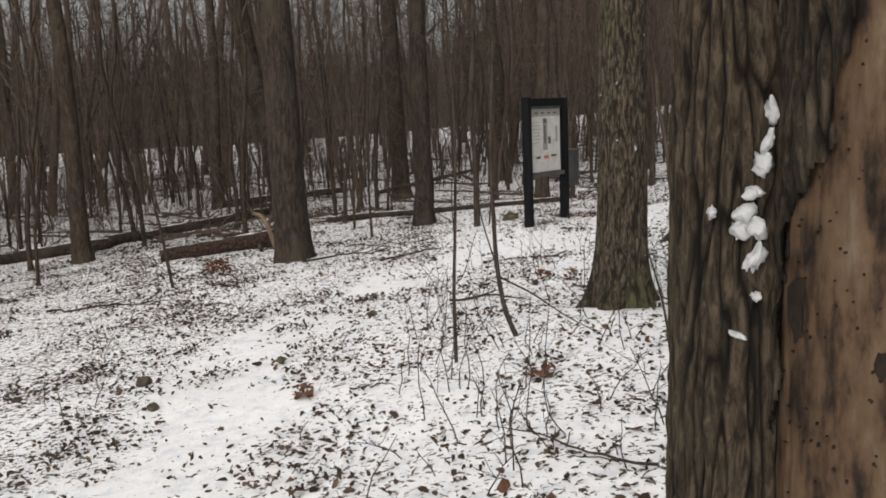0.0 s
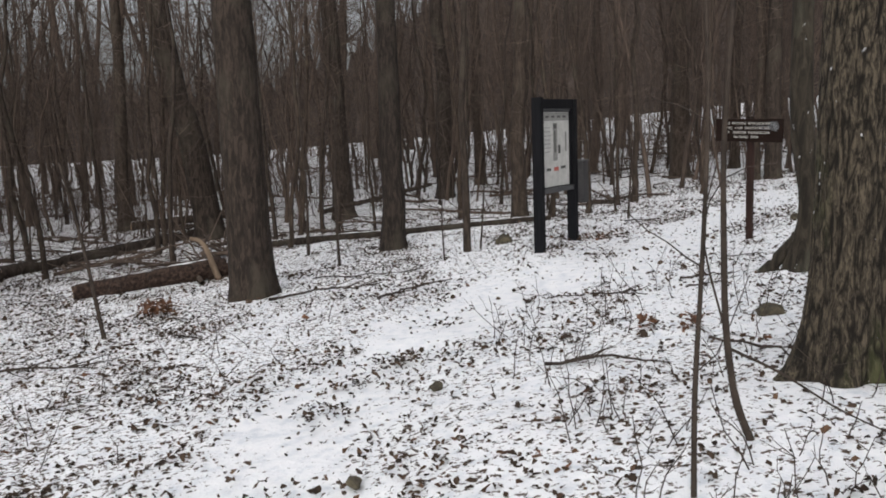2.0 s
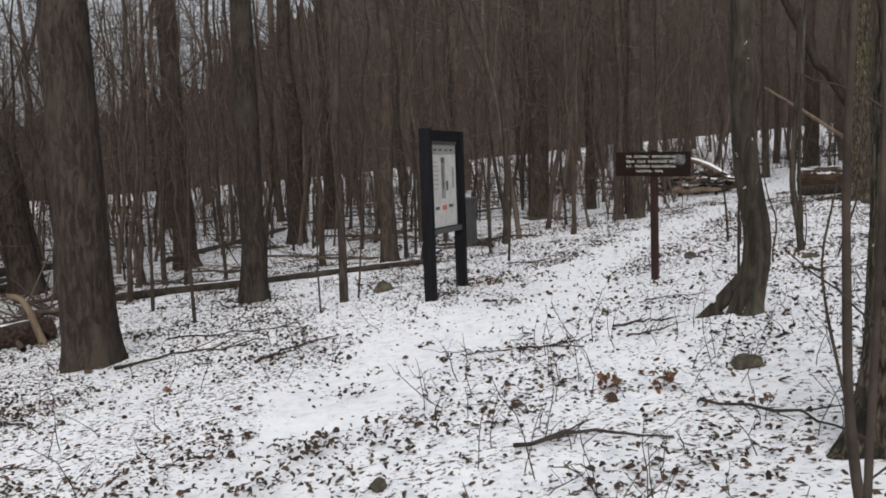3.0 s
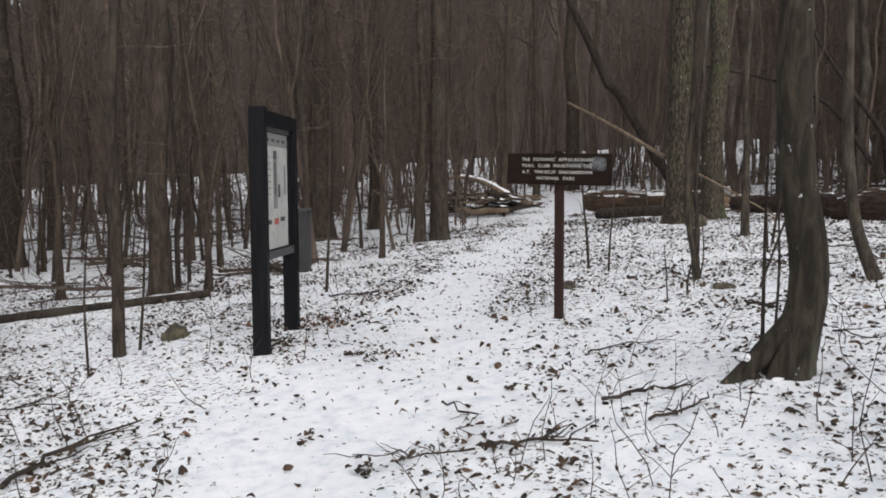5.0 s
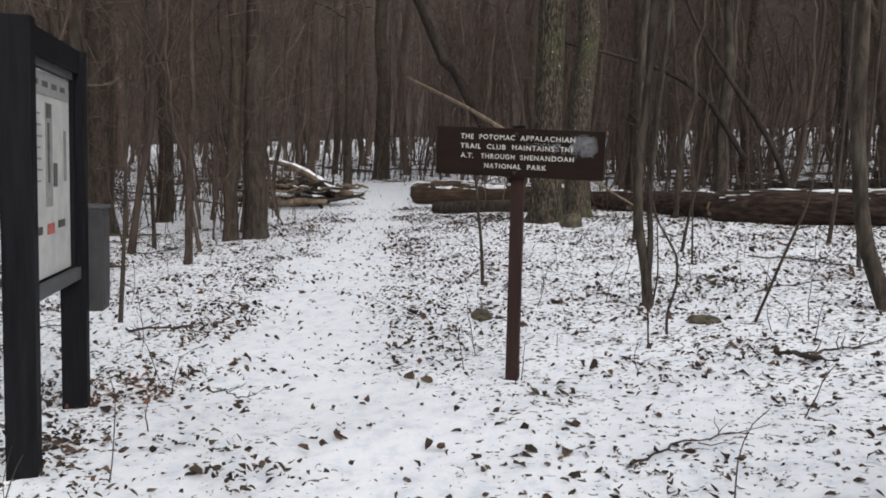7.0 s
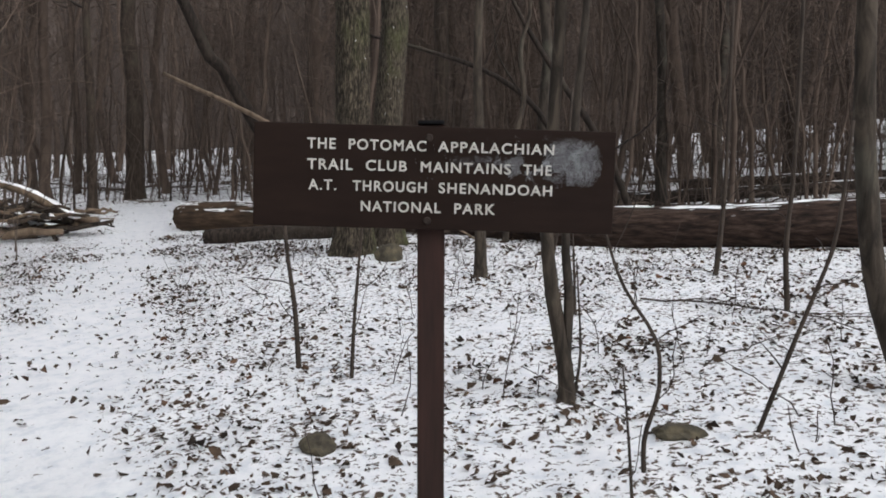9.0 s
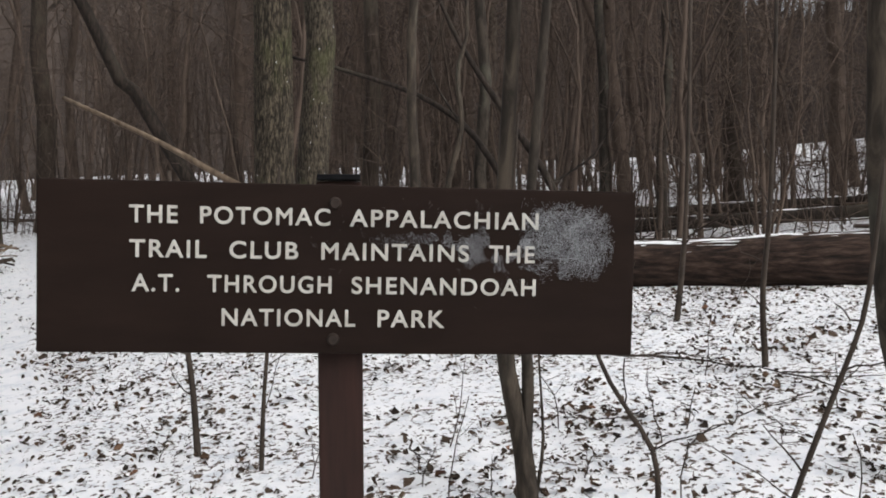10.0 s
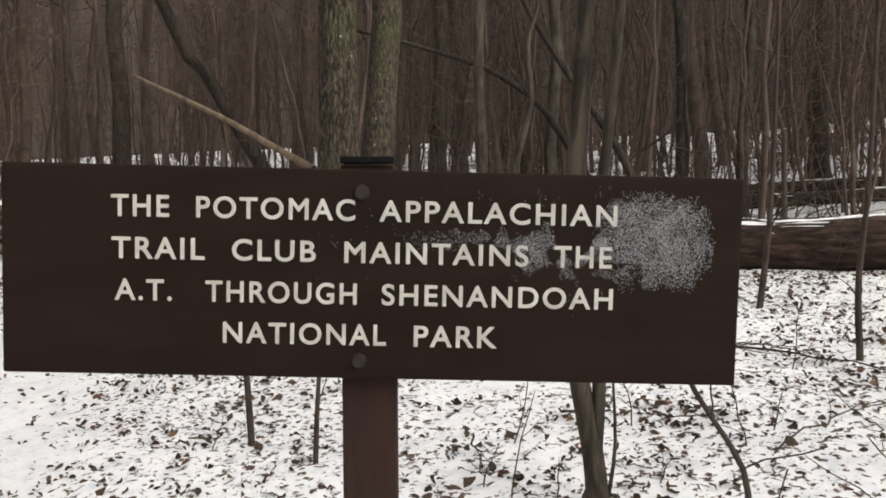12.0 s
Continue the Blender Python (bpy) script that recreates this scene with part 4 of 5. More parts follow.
stems("sapling", 6.57, 15.13, [(0.020, 0.010, [(0, 0, 0), (-0.01, 0.02, 0.45), (-0.02, 0.08, 0.85), (-0.02, 0.14, 1.6)])], thin)
stems("sapling", 6.42, 14.65, [(0.014, 0.006, [(0, 0, 0), (-0.02, -0.03, 0.4), (0.02, -0.06, 0.9), (0.05, -0.1, 1.6)])], thin)
stems("sapling", 5.32, 12.63, [(0.012, 0.005, [(0, 0, 0), (0, 0.01, 0.2), (0, -0.06, 0.4), (0, -0.05, 0.62), (0.02, 0.12, 0.85), (0.03, 0.2, 1.1), (0, 0.3, 1.5)])], "zigzag bare twig growing from the snow")
stems("sapling", 5.89, 12.22, [(0.012, 0.008, [(0, 0, 0), (0.03, -0.1, 0.3), (0.05, -0.22, 0.65), (0.08, -0.33, 0.95), (0.1, -0.38, 1.5)])], "thin sapling leaning over")
stems("sapling", 8.7, 12.13, [(0.023, 0.012, [(0, 0, 0), (0, 0.03, 0.5), (0, -0.02, 1.1), (0.1, -0.05, 2.6)])], thin)
stems("sapling", 10.2, 12.8, [(0.028, 0.014, [(0, 0, 0), (0, -0.05, 0.5), (0.0, -0.08, 1.0), (0.1, -0.1, 2.8)])], thin)
stems("sapling", 9.3, 14.2, [(0.022, 0.009, [(0, 0, 0), (0, -0.06, 0.4), (0, -0.15, 0.8), (0.1, -0.2, 1.9)])], thin)
stems("sapling", 5.0, 12.62, [(0.008, 0.003, [(0, 0, 0), (0, 0.02, 0.3), (0, 0.05, 0.6)])], thin)
stems("sapling", 8.4, 13.7, [(0.013, 0.005, [(0, 0, 0), (0, 0.02, 0.5), (0, 0.04, 0.9)])], thin)
tree(15.8, 18.0, 0.30, 16, bark=BARK, label="straight trunk behind the fallen log", seed=71, limbs=9)
tree(15.0, 15.9, 0.20, 14, bark=BARK_SMOOTH, label="slim straight tree behind the fallen log", seed=72, limbs=9)
tree(22.4, 12.3, 0.42, 17, bark=BARK, label="grey trunk on the slope beyond the log", seed=73)
tree(20.2, 17.2, 0.34, 17, bark=BARK, label="grey trunk on the slope beyond the log", seed=74)
stems("leaning_branch", 13.5, 14.2, [(0.06, 0.02, [(0.1, -0.1, 0.0), (-0.1, 0.3, 1.15), (-0.32, 1.02, 2.25), (-0.46, 1.48, 3.0), (-0.55, 1.8, 3.8)]), (0.02, 0.006, [(-0.1, 0.3, 1.15), (0.1, -0.2, 1.5), (0.2, -0.5, 2.1)])], "dark dead limb leaning among the trees", "branch", BARK_DARK)
stems("leaning_branch", 13.6, 15.0, [(0.05, 0.018, [(0.1, 0.0, 0.9), (-0.08, 0.64, 1.95), (-0.32, 1.28, 2.38), (-0.7, 2.24, 2.7), (-0.8, 3.0, 2.9)]), (0.018, 0.006, [(-0.32, 1.28, 2.38), (-0.2, 1.1, 2.9), (-0.2, 0.9, 3.5)])], "dark dead limb caught among the trees", "branch", BARK_DARK)
stems("sapling", 12.75, 15.75, [(0.045, 0.02, [(0, 0, 0), (-0.2, -0.1, 1.2), (-0.1, -0.3, 1.9), (-0.1, -0.2, 2.6), (0.0, -0.35, 3.1), (0.1, -0.2, 4.2)]), (0.015, 0.005, [(-0.1, -0.3, 1.9), (-0.1, 0.1, 2.5), (-0.1, 0.2, 3.2)])], "crooked young tree beside the fallen log", "sapling", BARK_SMOOTH)
stems("broken_branch", -3.15, 16.2, [(0.055, 0.03, [(0, 0, 0), (-0.08, 0, 0.25), (-0.15, 0, 0.48), (-0.24, 0, 0.64), (-0.4, 0, 0.68)])], "pale broken stub standing beside an oak", "branch", BRIGHT)
# the leaning trunk and the broken pale branch caught in the oak
tree(15.75, 20.45, 0.27, 11, [(0, 0, 0), (0.7, -0.38, 0.27), (1.3, -0.72, 0.49), (3.85, -1.75, 1.56), (5.0, -2.1, 2.1)], BARK_DARK, "dark slender trunk leaning far over the trail", 61, 5, 0.5, 14, 0.04, 0.1)
stems("broken_branch", 11.3, 17.6, [(0.045, 0.028, [(-0.26, -0.14, 1.22), (-0.2, 0.3, 1.42), (-0.1, 1.2, 1.85), (0.4, 2.97, 2.48)]), (0.03, 0.012, [(-0.26, -0.14, 1.22), (0.2, -0.9, 0.75), (0.9, -1.9, 0.05)])], "pale broken branch leaning against an oak", "branch", BRIGHT)

# ---- the brush pile by the trail ----
def brush_pile():
    x, y = 13.45, 25.15
    z0 = float(ground(x, y))
    top = empty("brush_pile", pose(x, y, z0), "heap of sawn logs and branches dusted with snow", "wood pile")
    rng = np.random.default_rng(9)
    # arched pale limb
    t = Tubes()
    s = np.linspace(0, 1, 14)
    t.add(np.stack([-0.65 + 1.3 * s, 1.0 - 1.5 * s, 1.0 + 0.14 * np.sin(s * 2.6) - 0.88 * s ** 1.7], 1), np.linspace(0.05, 0.10, 14), 10, 0.12, 6)
    part("branch", t.mesh("branch", BRIGHT), top, "arched pale debarked limb")
    t = Tubes()
    t.add(np.stack([-0.65 + 1.3 * s, 1.0 - 1.5 * s, 1.045 + 0.14 * np.sin(s * 2.6) - 0.88 * s ** 1.7], 1)[2:], np.linspace(0.03, 0.085, 14)[2:], 10, 0.3, 6)
    part("snow_cover", t.mesh("snow_cover", SNOW), top, "snow lying along the arched limb")
    for k in range(60):
        a = rng.normal(-0.8, 0.55) if k % 3 else rng.uniform(0, 3.1)
        ln = rng.uniform(0.6, 2.0)
        c = np.array([rng.uniform(-0.9, 0.7), rng.uniform(-1.1, 1.4), 0.05 + 0.55 * rng.random()])
        d = np.array([math.cos(a), math.sin(a), rng.uniform(-0.25, 0.25)]) * ln / 2
        r = rng.uniform(0.012, 0.05) if k > 7 else rng.uniform(0.06, 0.10)
        t = Tubes()
        t.add(np.linspace(c - d, c + d, 6) + rng.normal(0, 0.03, (6, 3)), np.linspace(r, r * 0.7, 6), 8, 0.12, 5)
        part("branch", t.mesh("branch", (BARK_DARK, BRIGHT, BARK)[k % 3]), top)
    for k in range(14):
        bm = bmesh.new()
        bmesh.ops.create_icosphere(bm, subdivisions=3, radius=1)
        for v in bm.verts:
            v.co *= 1 + 0.4 * noise.noise(v.co * 1.5 + Vector((k * 7, 0, 0)))
        bmesh.ops.scale(bm, vec=(rng.uniform(0.10, 0.28), rng.uniform(0.10, 0.2), 0.06), verts=bm.verts)
        bm_part("snow_cover", bm, SNOW, top, "white snow lying on the heap", pose(rng.uniform(-0.6, 0.6), rng.uniform(-0.9, 0.9), rng.uniform(0.2, 0.5), 0, 0, rng.uniform(0, 180)))


brush_pile()


# ---- rocks, sticks, leaf heaps ----
def rock(x, y, w, d, h, label="small mossy rock poking through the snow", seed=1, name="rock"):
    bm = bmesh.new()
    bmesh.ops.create_icosphere(bm, subdivisions=3, radius=1)
    for v in bm.verts:
        v.co *= 1 + 0.35 * noise.noise(v.co * 1.2 + Vector((seed * 9, 0, 0))) + 0.12 * noise.noise(v.co * 4 + Vector((seed, 0, 0)))
    bmesh.ops.scale(bm, vec=(w / 2, d / 2, h), verts=bm.verts)
    me = bpy.data.meshes.new(name)
    bm.to_mesh(me)
    bm.free()
    me.materials.append(ROCK)
    ob = new(name, me)
    ob.matrix_basis = pose(x, y, float(ground(x, y)) + h * 0.2, 0, 0, seed * 47)
    return tagged(ob, label, "rock")


rock(5.25, 14.2, 0.24, 0.17, 0.07, seed=1)
rock(5.82, 12.55, 0.25, 0.16, 0.045, seed=2)
rock(10.7, 16.5, 0.34, 0.28, 0.15, "dark mossy rock beside the oak", 3)
rock(1.26, 15.65, 0.28, 0.22, 0.13, "dark rock beside the kiosk", 4)
rock(-2.44, 6.7, 0.14, 0.11, 0.05, "dark stone lying at the trail's edge", 5)
rock(-1.36, 6.86, 0.13, 0.08, 0.03, "dark stone lying on the trail", 6)
rock(1.99, 8.88, 0.24, 0.15, 0.07, seed=7)
rock(-0.73, 8.41, 0.15, 0.09, 0.03, "flat dark stone lying on the trail", 9)
rock(-2.1, 5.9, 0.10, 0.08, 0.03, "small dark stone beside the trail", 10)


def stick(a, b, r, label="dark fallen stick on the snow", seed=1, bend=0.08, fork=True, mat_=TWIG):
    rng = np.random.default_rng(seed)
    n = 11
    r = r * 0.72
    s = np.linspace(0, 1, n)
    px, py = a[0] + (b[0] - a[0]) * s, a[1] + (b[1] - a[1]) * s
    ln = math.hypot(b[0] - a[0], b[1] - a[1])
    side = np.array([-(b[1] - a[1]), b[0] - a[0]]) / ln
    off = np.sin(s * math.pi) * bend * ln + rng.normal(0, 0.026 * ln, n)
    px, py = px + side[0] * off, py + side[1] * off
    pz = ground(px, py) + r * 0.9 + np.abs(rng.normal(0, 0.015, n)) + 0.01
    mid = np.array([px.mean(), py.mean(), float(ground(px.mean(), py.mean()))])
    t = Tubes()
    pts = np.stack([px, py, pz], 1) - mid
    t.add(pts, np.linspace(r, r * 0.35, n), 7, 0.3, 25)
    if fork:
        for k in range(5):
            i = rng.integers(2, n - 1)
            d = (pts[-1] - pts[0]) * rng.uniform(0.15, 0.3) + np.append(side * rng.choice((-1, 1)) * ln * rng.uniform(0.1, 0.25), rng.uniform(0, 0.08))
            t.add(np.linspace(pts[i], pts[i] + d, 4) + rng.normal(0, 0.008, (4, 3)), np.linspace(r * 0.5, r * 0.2, 4), 5, cap=False)
    ob = new("stick", t.mesh("stick", mat_))
    ob.matrix_basis = pose(*[float(c) for c in mid])
    return tagged(ob, label, "stick")


stick((-0.9, 12.35), (0.05, 13.0), 0.022, "dark crooked fallen branch on the snow", 1, 0.12)
stick((1.12, 10.8), (1.5, 10.3), 0.017, seed=2)
stick((5.05, 11.8), (4.95, 11.4), 0.03, seed=3, fork=False)
stick((0.05, 8.4), (0.75, 7.9), 0.02, "bent dark branch lying over the snow", 4, 0.2)
stick((1.3, 8.4), (1.32, 6.85), 0.016, "thin fallen branch by an oak", 5)
stick((-5.3, 11.2), (-3.6, 10.7), 0.022, "fallen branch in the leaf litter", 6)
stick((-3.1, 11.9), (-2.7, 11.2), 0.016, seed=7)
stick((7.0, 12.6), (7.9, 11.9), 0.008, "thin fallen branch across the snow", 8)
stick((8.9, 13.25), (8.0, 11.6), 0.013, "long forked fallen branch on the snow", 9)
stick((2.05, 10.78), (2.45, 10.44), 0.017, "dark forked branch near a bowed tree", 10)
stick((1.9, 10.3), (2.35, 10.24), 0.015, "dark forked branch near a bowed tree", 11, -0.1)
stick((2.66, 14.42), (2.72, 14.02), 0.009, "twiggy fallen branch behind the kiosk", 12)
stick((3.5, 16.6), (3.75, 15.8), 0.015, "twiggy fallen branch behind the kiosk", 13, 0.15)
stick((1.5, 11.64), (1.12, 11.05), 0.010, seed=14, bend=0.25)
stick((-2.2, 13.4), (-0.9, 13.2), 0.025, "fallen branch at an oak's foot", 15, 0.2)
stick((1.2, 3.7), (1.95, 3.75), 0.018, seed=16)
stick((-1.7, 14.6), (-0.2, 14.0), 0.016, seed=17)
stick((3.0, 11.76), (3.6, 11.45), 0.009, seed=18)
stick((5.0, 11.6), (5.5, 11.3), 0.014, seed=19)
stick((0.9, 3.6), (0.4, 4.3), 0.012, seed=20)
rngs = np.random.default_rng(77)
for k in range(70):
    sx, sy = rngs.uniform(-6, 11), rngs.uniform(4, 20)
    if trail_distance(np.array(sx), np.array(sy)) < 0.7:
        continue
    sa, sl = rngs.uniform(0, 6.28), rngs.uniform(0.25, 0.8)
    stick((sx, sy), (sx + sl * math.cos(sa), sy + sl * math.sin(sa)), rngs.uniform(0.005, 0.011), "thin dead twig lying on the snow", 100 + k, rngs.uniform(-0.2, 0.2))


# ---- small woody weeds standing out of the snow ----
def weeds(n, seed, region, tall=0.55):
    rng = np.random.default_rng(seed)
    t = Tubes()
    for _ in range(n):
        x, y = rng.uniform(region[0], region[1]), rng.uniform(region[2], region[3])
        if trail_distance(np.array(x), np.array(y)) < 0.6 or math.hypot(x - 0.5, y - 1.5) < 1.5 or walk_distance(x, y) < 0.7:
            continue
        h = rng.uniform(0.12, tall)
        a = rng.uniform(0, 6.28)
        p = limb_points(rng, (x, y, float(ground(x, y)) - 0.02), (0.35 * math.cos(a), 0.35 * math.sin(a), 1), h, 5, 0.1, 0.22)
        t.add(p, np.linspace(0.004, 0.0018, 6), 4, cap=False)
        for _ in range(rng.integers(0, 5)):
            a2 = rng.uniform(0, 6.28)
            q = limb_points(rng, p[rng.integers(1, 5)], (math.cos(a2), math.sin(a2), 0.7), h * rng.uniform(0.25, 0.5), 3, 0.2, 0.25)
            t.add(q, np.linspace(0.0024, 0.0012, 4), 3, cap=False)
    tagged(new("undergrowth", t.mesh("undergrowth", TWIG)), "thin bare weed stalks standing out of the snow", "undergrowth", kind="stuff")


WALKED = [(METRES * r[1], METRES * r[2]) for r in ROWS]


def walk_distance(x, y):
    return np.min([np.hypot(x - a, y - b) for a, b in WALKED], axis=0)


weeds(620, 31, (-7, 13, 2.5, 21))
weeds(230, 32, (-0.3, 4.2, 3.5, 10.5), 0.65)


# ---- fallen leaves ----
def leaf_shape(rng, n):
    """n curled, lobed leaves, each bent along its rib and rolled over."""
    L = rng.uniform(0.030, 0.078, n)
    W = L * rng.uniform(0.32, 0.72, n)
    a = np.linspace(0, 2 * math.pi, 6, endpoint=False)
    reach = rng.uniform(0.6, 1.15, (n, 6))
    u = np.concatenate([0.5 * np.cos(a)[None] * reach, np.zeros((n, 1))], 1)
    w = np.concatenate([0.5 * np.sin(a)[None] * reach, np.zeros((n, 1))], 1)
    curl, arch, twist = rng.uniform(-0.2, 1.1, n)[:, None], rng.normal(0.15, 0.35, n)[:, None], rng.normal(0, 0.7, n)[:, None]
    v = np.empty((n, 7, 3))
    v[:, :, 0] = u * L[:, None]
    v[:, :, 1] = w * W[:, None]
    v[:, :, 2] = 4 * w * w * curl * W[:, None] * 0.5 + (0.25 - u * u) * arch * L[:, None] + u * w * twist * L[:, None] + rng.normal(0, 0.04, (n, 7)) * L[:, None]
    roll, nod = rng.normal(0, 0.6, n), rng.normal(0, 0.35, n)
    cr, sr, cn, sn = np.cos(roll)[:, None], np.sin(roll)[:, None], np.cos(nod)[:, None], np.sin(nod)[:, None]
    y1, z1 = v[:, :, 1] * cr - v[:, :, 2] * sr, v[:, :, 1] * sr + v[:, :, 2] * cr
    x2, z2 = v[:, :, 0] * cn + z1 * sn, -v[:, :, 0] * sn + z1 * cn
    v = np.stack([x2, y1, z2 - 0.35 * z2.min(1, keepdims=True)], -1)
    tri = np.array([(k, (k + 1) % 6, 6) for k in range(6)])
    return v, tri


def scatter_leaves(name, n, material, size, seed, label, region=(-8, 14, 1.0, 23), lift=0.0, centre=None, radius=1.0, trail=0.33):
    rng = np.random.default_rng(seed)
    if centre is None:
        x, y = rng.uniform(region[0], region[1], n), rng.uniform(region[2], region[3], n)
        clump = np.array([noise.noise(Vector((a * 0.8, b * 0.8, 5))) + 0.7 * noise.noise(Vector((a * 2.6, b * 2.6, 9))) for a, b in zip(x, y)])
        keep = rng.random(n) < np.minimum(trail + (0.85 - trail) * litter_cover(x, y), 1) * np.clip(0.5 + 0.9 * clump, 0.08, 1)
        x, y = x[keep], y[keep]
    else:
        r, a = radius * np.sqrt(rng.random(n)) * rng.uniform(0.4, 1, n), rng.uniform(0, 6.28, n)
        x, y = centre[0] + r * np.cos(a), centre[1] + r * np.sin(a)
    n = len(x)
    v, tri = leaf_shape(rng, n)
    v *= size
    yaw = rng.uniform(0, 2 * math.pi, n)
    c, s = np.cos(yaw)[:, None], np.sin(yaw)[:, None]
    px, py = v[:, :, 0] * c - v[:, :, 1] * s + x[:, None], v[:, :, 0] * s + v[:, :, 1] * c + y[:, None]
    pz = v[:, :, 2] + (ground(x, y) + rng.uniform(-0.012, 0.016, n) + lift * rng.random(n))[:, None]
    quads = (tri[None] + (np.arange(n) * 7)[:, None, None]).reshape(-1, 3)
    tagged(new(name, mesh_np(name, np.stack([px, py, pz], -1).reshape(-1, 3), quads, material)), label, "leaves", kind="stuff")


scatter_leaves("leaf_litter", 205000, LEAF, 0.82, 3, "dark brown curled dead leaves strewn over the snow", trail=0.09)
scatter_leaves("far_leaf_litter", 32000, LEAF, 1.4, 6, "dark dead leaves and debris over the snow further off", region=(-22, 34, 10, 42), trail=0.04)
scatter_leaves("large_leaves", 8000, LEAF, 1.25, 8, "large dark crumpled leaves lying on the snow", trail=0.05)
scatter_leaves("brown_leaves", 24000, LEAF_BROWN, 0.95, 7, "mid-brown curled dead leaves lying on the snow", trail=0.03)
scatter_leaves("bright_leaves", 1500, LEAF_TAN, 1.25, 4, "reddish-tan curled oak leaves lying on the snow", trail=0.05)
for k, (lx, ly, n, r, h) in enumerate(((-3.6, 13.6, 220, 0.38, 0.16), (0.56, 5.25, 24, 0.14, 0.06), (2.45, 14.9, 130, 0.35, 0.03), (1.75, 14.35, 90, 0.3, 0.03), (1.34, 8.88, 30, 0.13, 0.1), (1.08, 9.14, 24, 0.11, 0.09), (-2.98, 7.2, 40, 0.16, 0.05), (-2.19, 5.2, 60, 0.3, 0.03), (-0.99, 5.62, 24, 0.1, 0.08), (-2.7, 9.7, 40, 0.2, 0.04), (-1.95, 6.6, 60, 0.3, 0.03), (-0.9, 9.5, 45, 0.22, 0.02), (-1.45, 8.1, 45, 0.25, 0.02), (-1.75, 6.9, 40, 0.22, 0.02), (2.05, 13.2, 50, 0.28, 0.02), (2.62, 14.8, 60, 0.28, 0.02), (0.62, 11.07, 18, 0.1, 0.04), (0.65, 11.8, 18, 0.14, 0.02), (1.75, 6.85, 70, 0.35, 0.05), (-1.3, 8.9, 60, 0.2, 0.02), (-0.95, 9.4, 55, 0.18, 0.02), (-1.6, 8.35, 45, 0.2, 0.02), (-0.35, 10.6, 35, 0.2, 0.02))):
    scatter_leaves("leaf_heap", n, LEAF_TAN if k in (0, 1, 2, 4, 5, 8) else LEAF, 1.3 if k in (0, 1, 4, 5, 8) else 0.85, 40 + k, "small heap of brown dead leaves", lift=h if k in (0, 1, 4, 5, 8) else 0.0, centre=(lx, ly), radius=r if k in (0, 1, 4, 5, 8) else 1.5 * r)

# ---- the woods all round ----
def woods_template(seed, height, dia, limbs, low, twigs, segs, spread=1.0, crook=0.05):
    """A bare tree whose trunk sways and, as a rule, forks on its way up."""
    rng = np.random.default_rng(seed)
    hs = np.concatenate([[0, 0.25], np.linspace(0.9, height, 13)])
    lean = rng.normal(0, 0.05, 2)
    p1, p2 = rng.uniform(0, 6.28, 2)
    sway = crook * height * 0.22
    px = lean[0] * hs + sway * (np.sin(hs * rng.uniform(0.35, 0.9) + p1) - math.sin(p1)) + rng.normal(0, 0.03, 15) * np.minimum(1, hs)
    py = lean[1] * hs + sway * (np.sin(hs * rng.uniform(0.35, 0.9) + p2) - math.sin(p2)) + rng.normal(0, 0.03, 15) * np.minimum(1, hs)
    pts = np.stack([px, py, hs - 0.1], 1)
    rad = dia / 2 * (1 - 0.85 * hs / height) + 0.004
    rad[0] *= 1.35
    t = Tubes()
    t.add(pts, rad, segs, cap=False)
    c = Tubes()
    for _ in range(rng.integers(0, 3)):
        i = int(rng.integers(3, 9))
        a = rng.uniform(0, 6.28)
        fork = limb_points(rng, pts[i], (0.45 * math.cos(a), 0.45 * math.sin(a), 1), (height - hs[i]) * rng.uniform(0.5, 0.8), 6, 0.5, 0.09)
        c.add(fork, np.linspace(rad[i] * 0.7, 0.01, 7), max(4, segs - 2), cap=False)
        add_limbs(c, rng, fork, np.linspace(rad[i] * 0.7, 0.01, 7), max(2, limbs // 3), 0.1, spread, twigs, 3)
    add_limbs(c, rng, pts, rad, limbs, low, spread, twigs, 3)
    return t, c


def placements(n, seed, near, far, keep_trail):
    rng = np.random.default_rng(seed)
    out = []
    while len(out) < n:
        a, r = rng.uniform(0, 2 * math.pi), math.sqrt(rng.uniform(0, 1)) * far
        x, y = 3 + r * math.cos(a), 12 + r * math.sin(a)
        behind = y < 4 and abs(math.atan2(x, 6 - y)) < 1.9
        if walk_distance(x, y) < near or trail_distance(np.array(x), np.array(y)) < keep_trail or (behind and rng.random() < 0.6):
            continue
        if x < 13.5 and y < 20 and x > 3 and near < 14:
            continue
        out.append((x, y))
    return out


TALL = [woods_template(200 + k, 13 + 1.2 * k, 0.20 + 0.05 * (k % 5), 16, 0.14, 4, 8) for k in range(9)]
SLIM = [woods_template(300 + k, 4 + 0.7 * k, 0.04 + 0.010 * k, 11, 0.08, 3, 5, 0.7, 0.10) for k in range(8)]
POLE = [woods_template(400 + k, 6 + 1.0 * k, 0.06 + 0.024 * (k % 6), 6, 0.18, 2, 4, 0.9, 0.09) for k in range(12)]


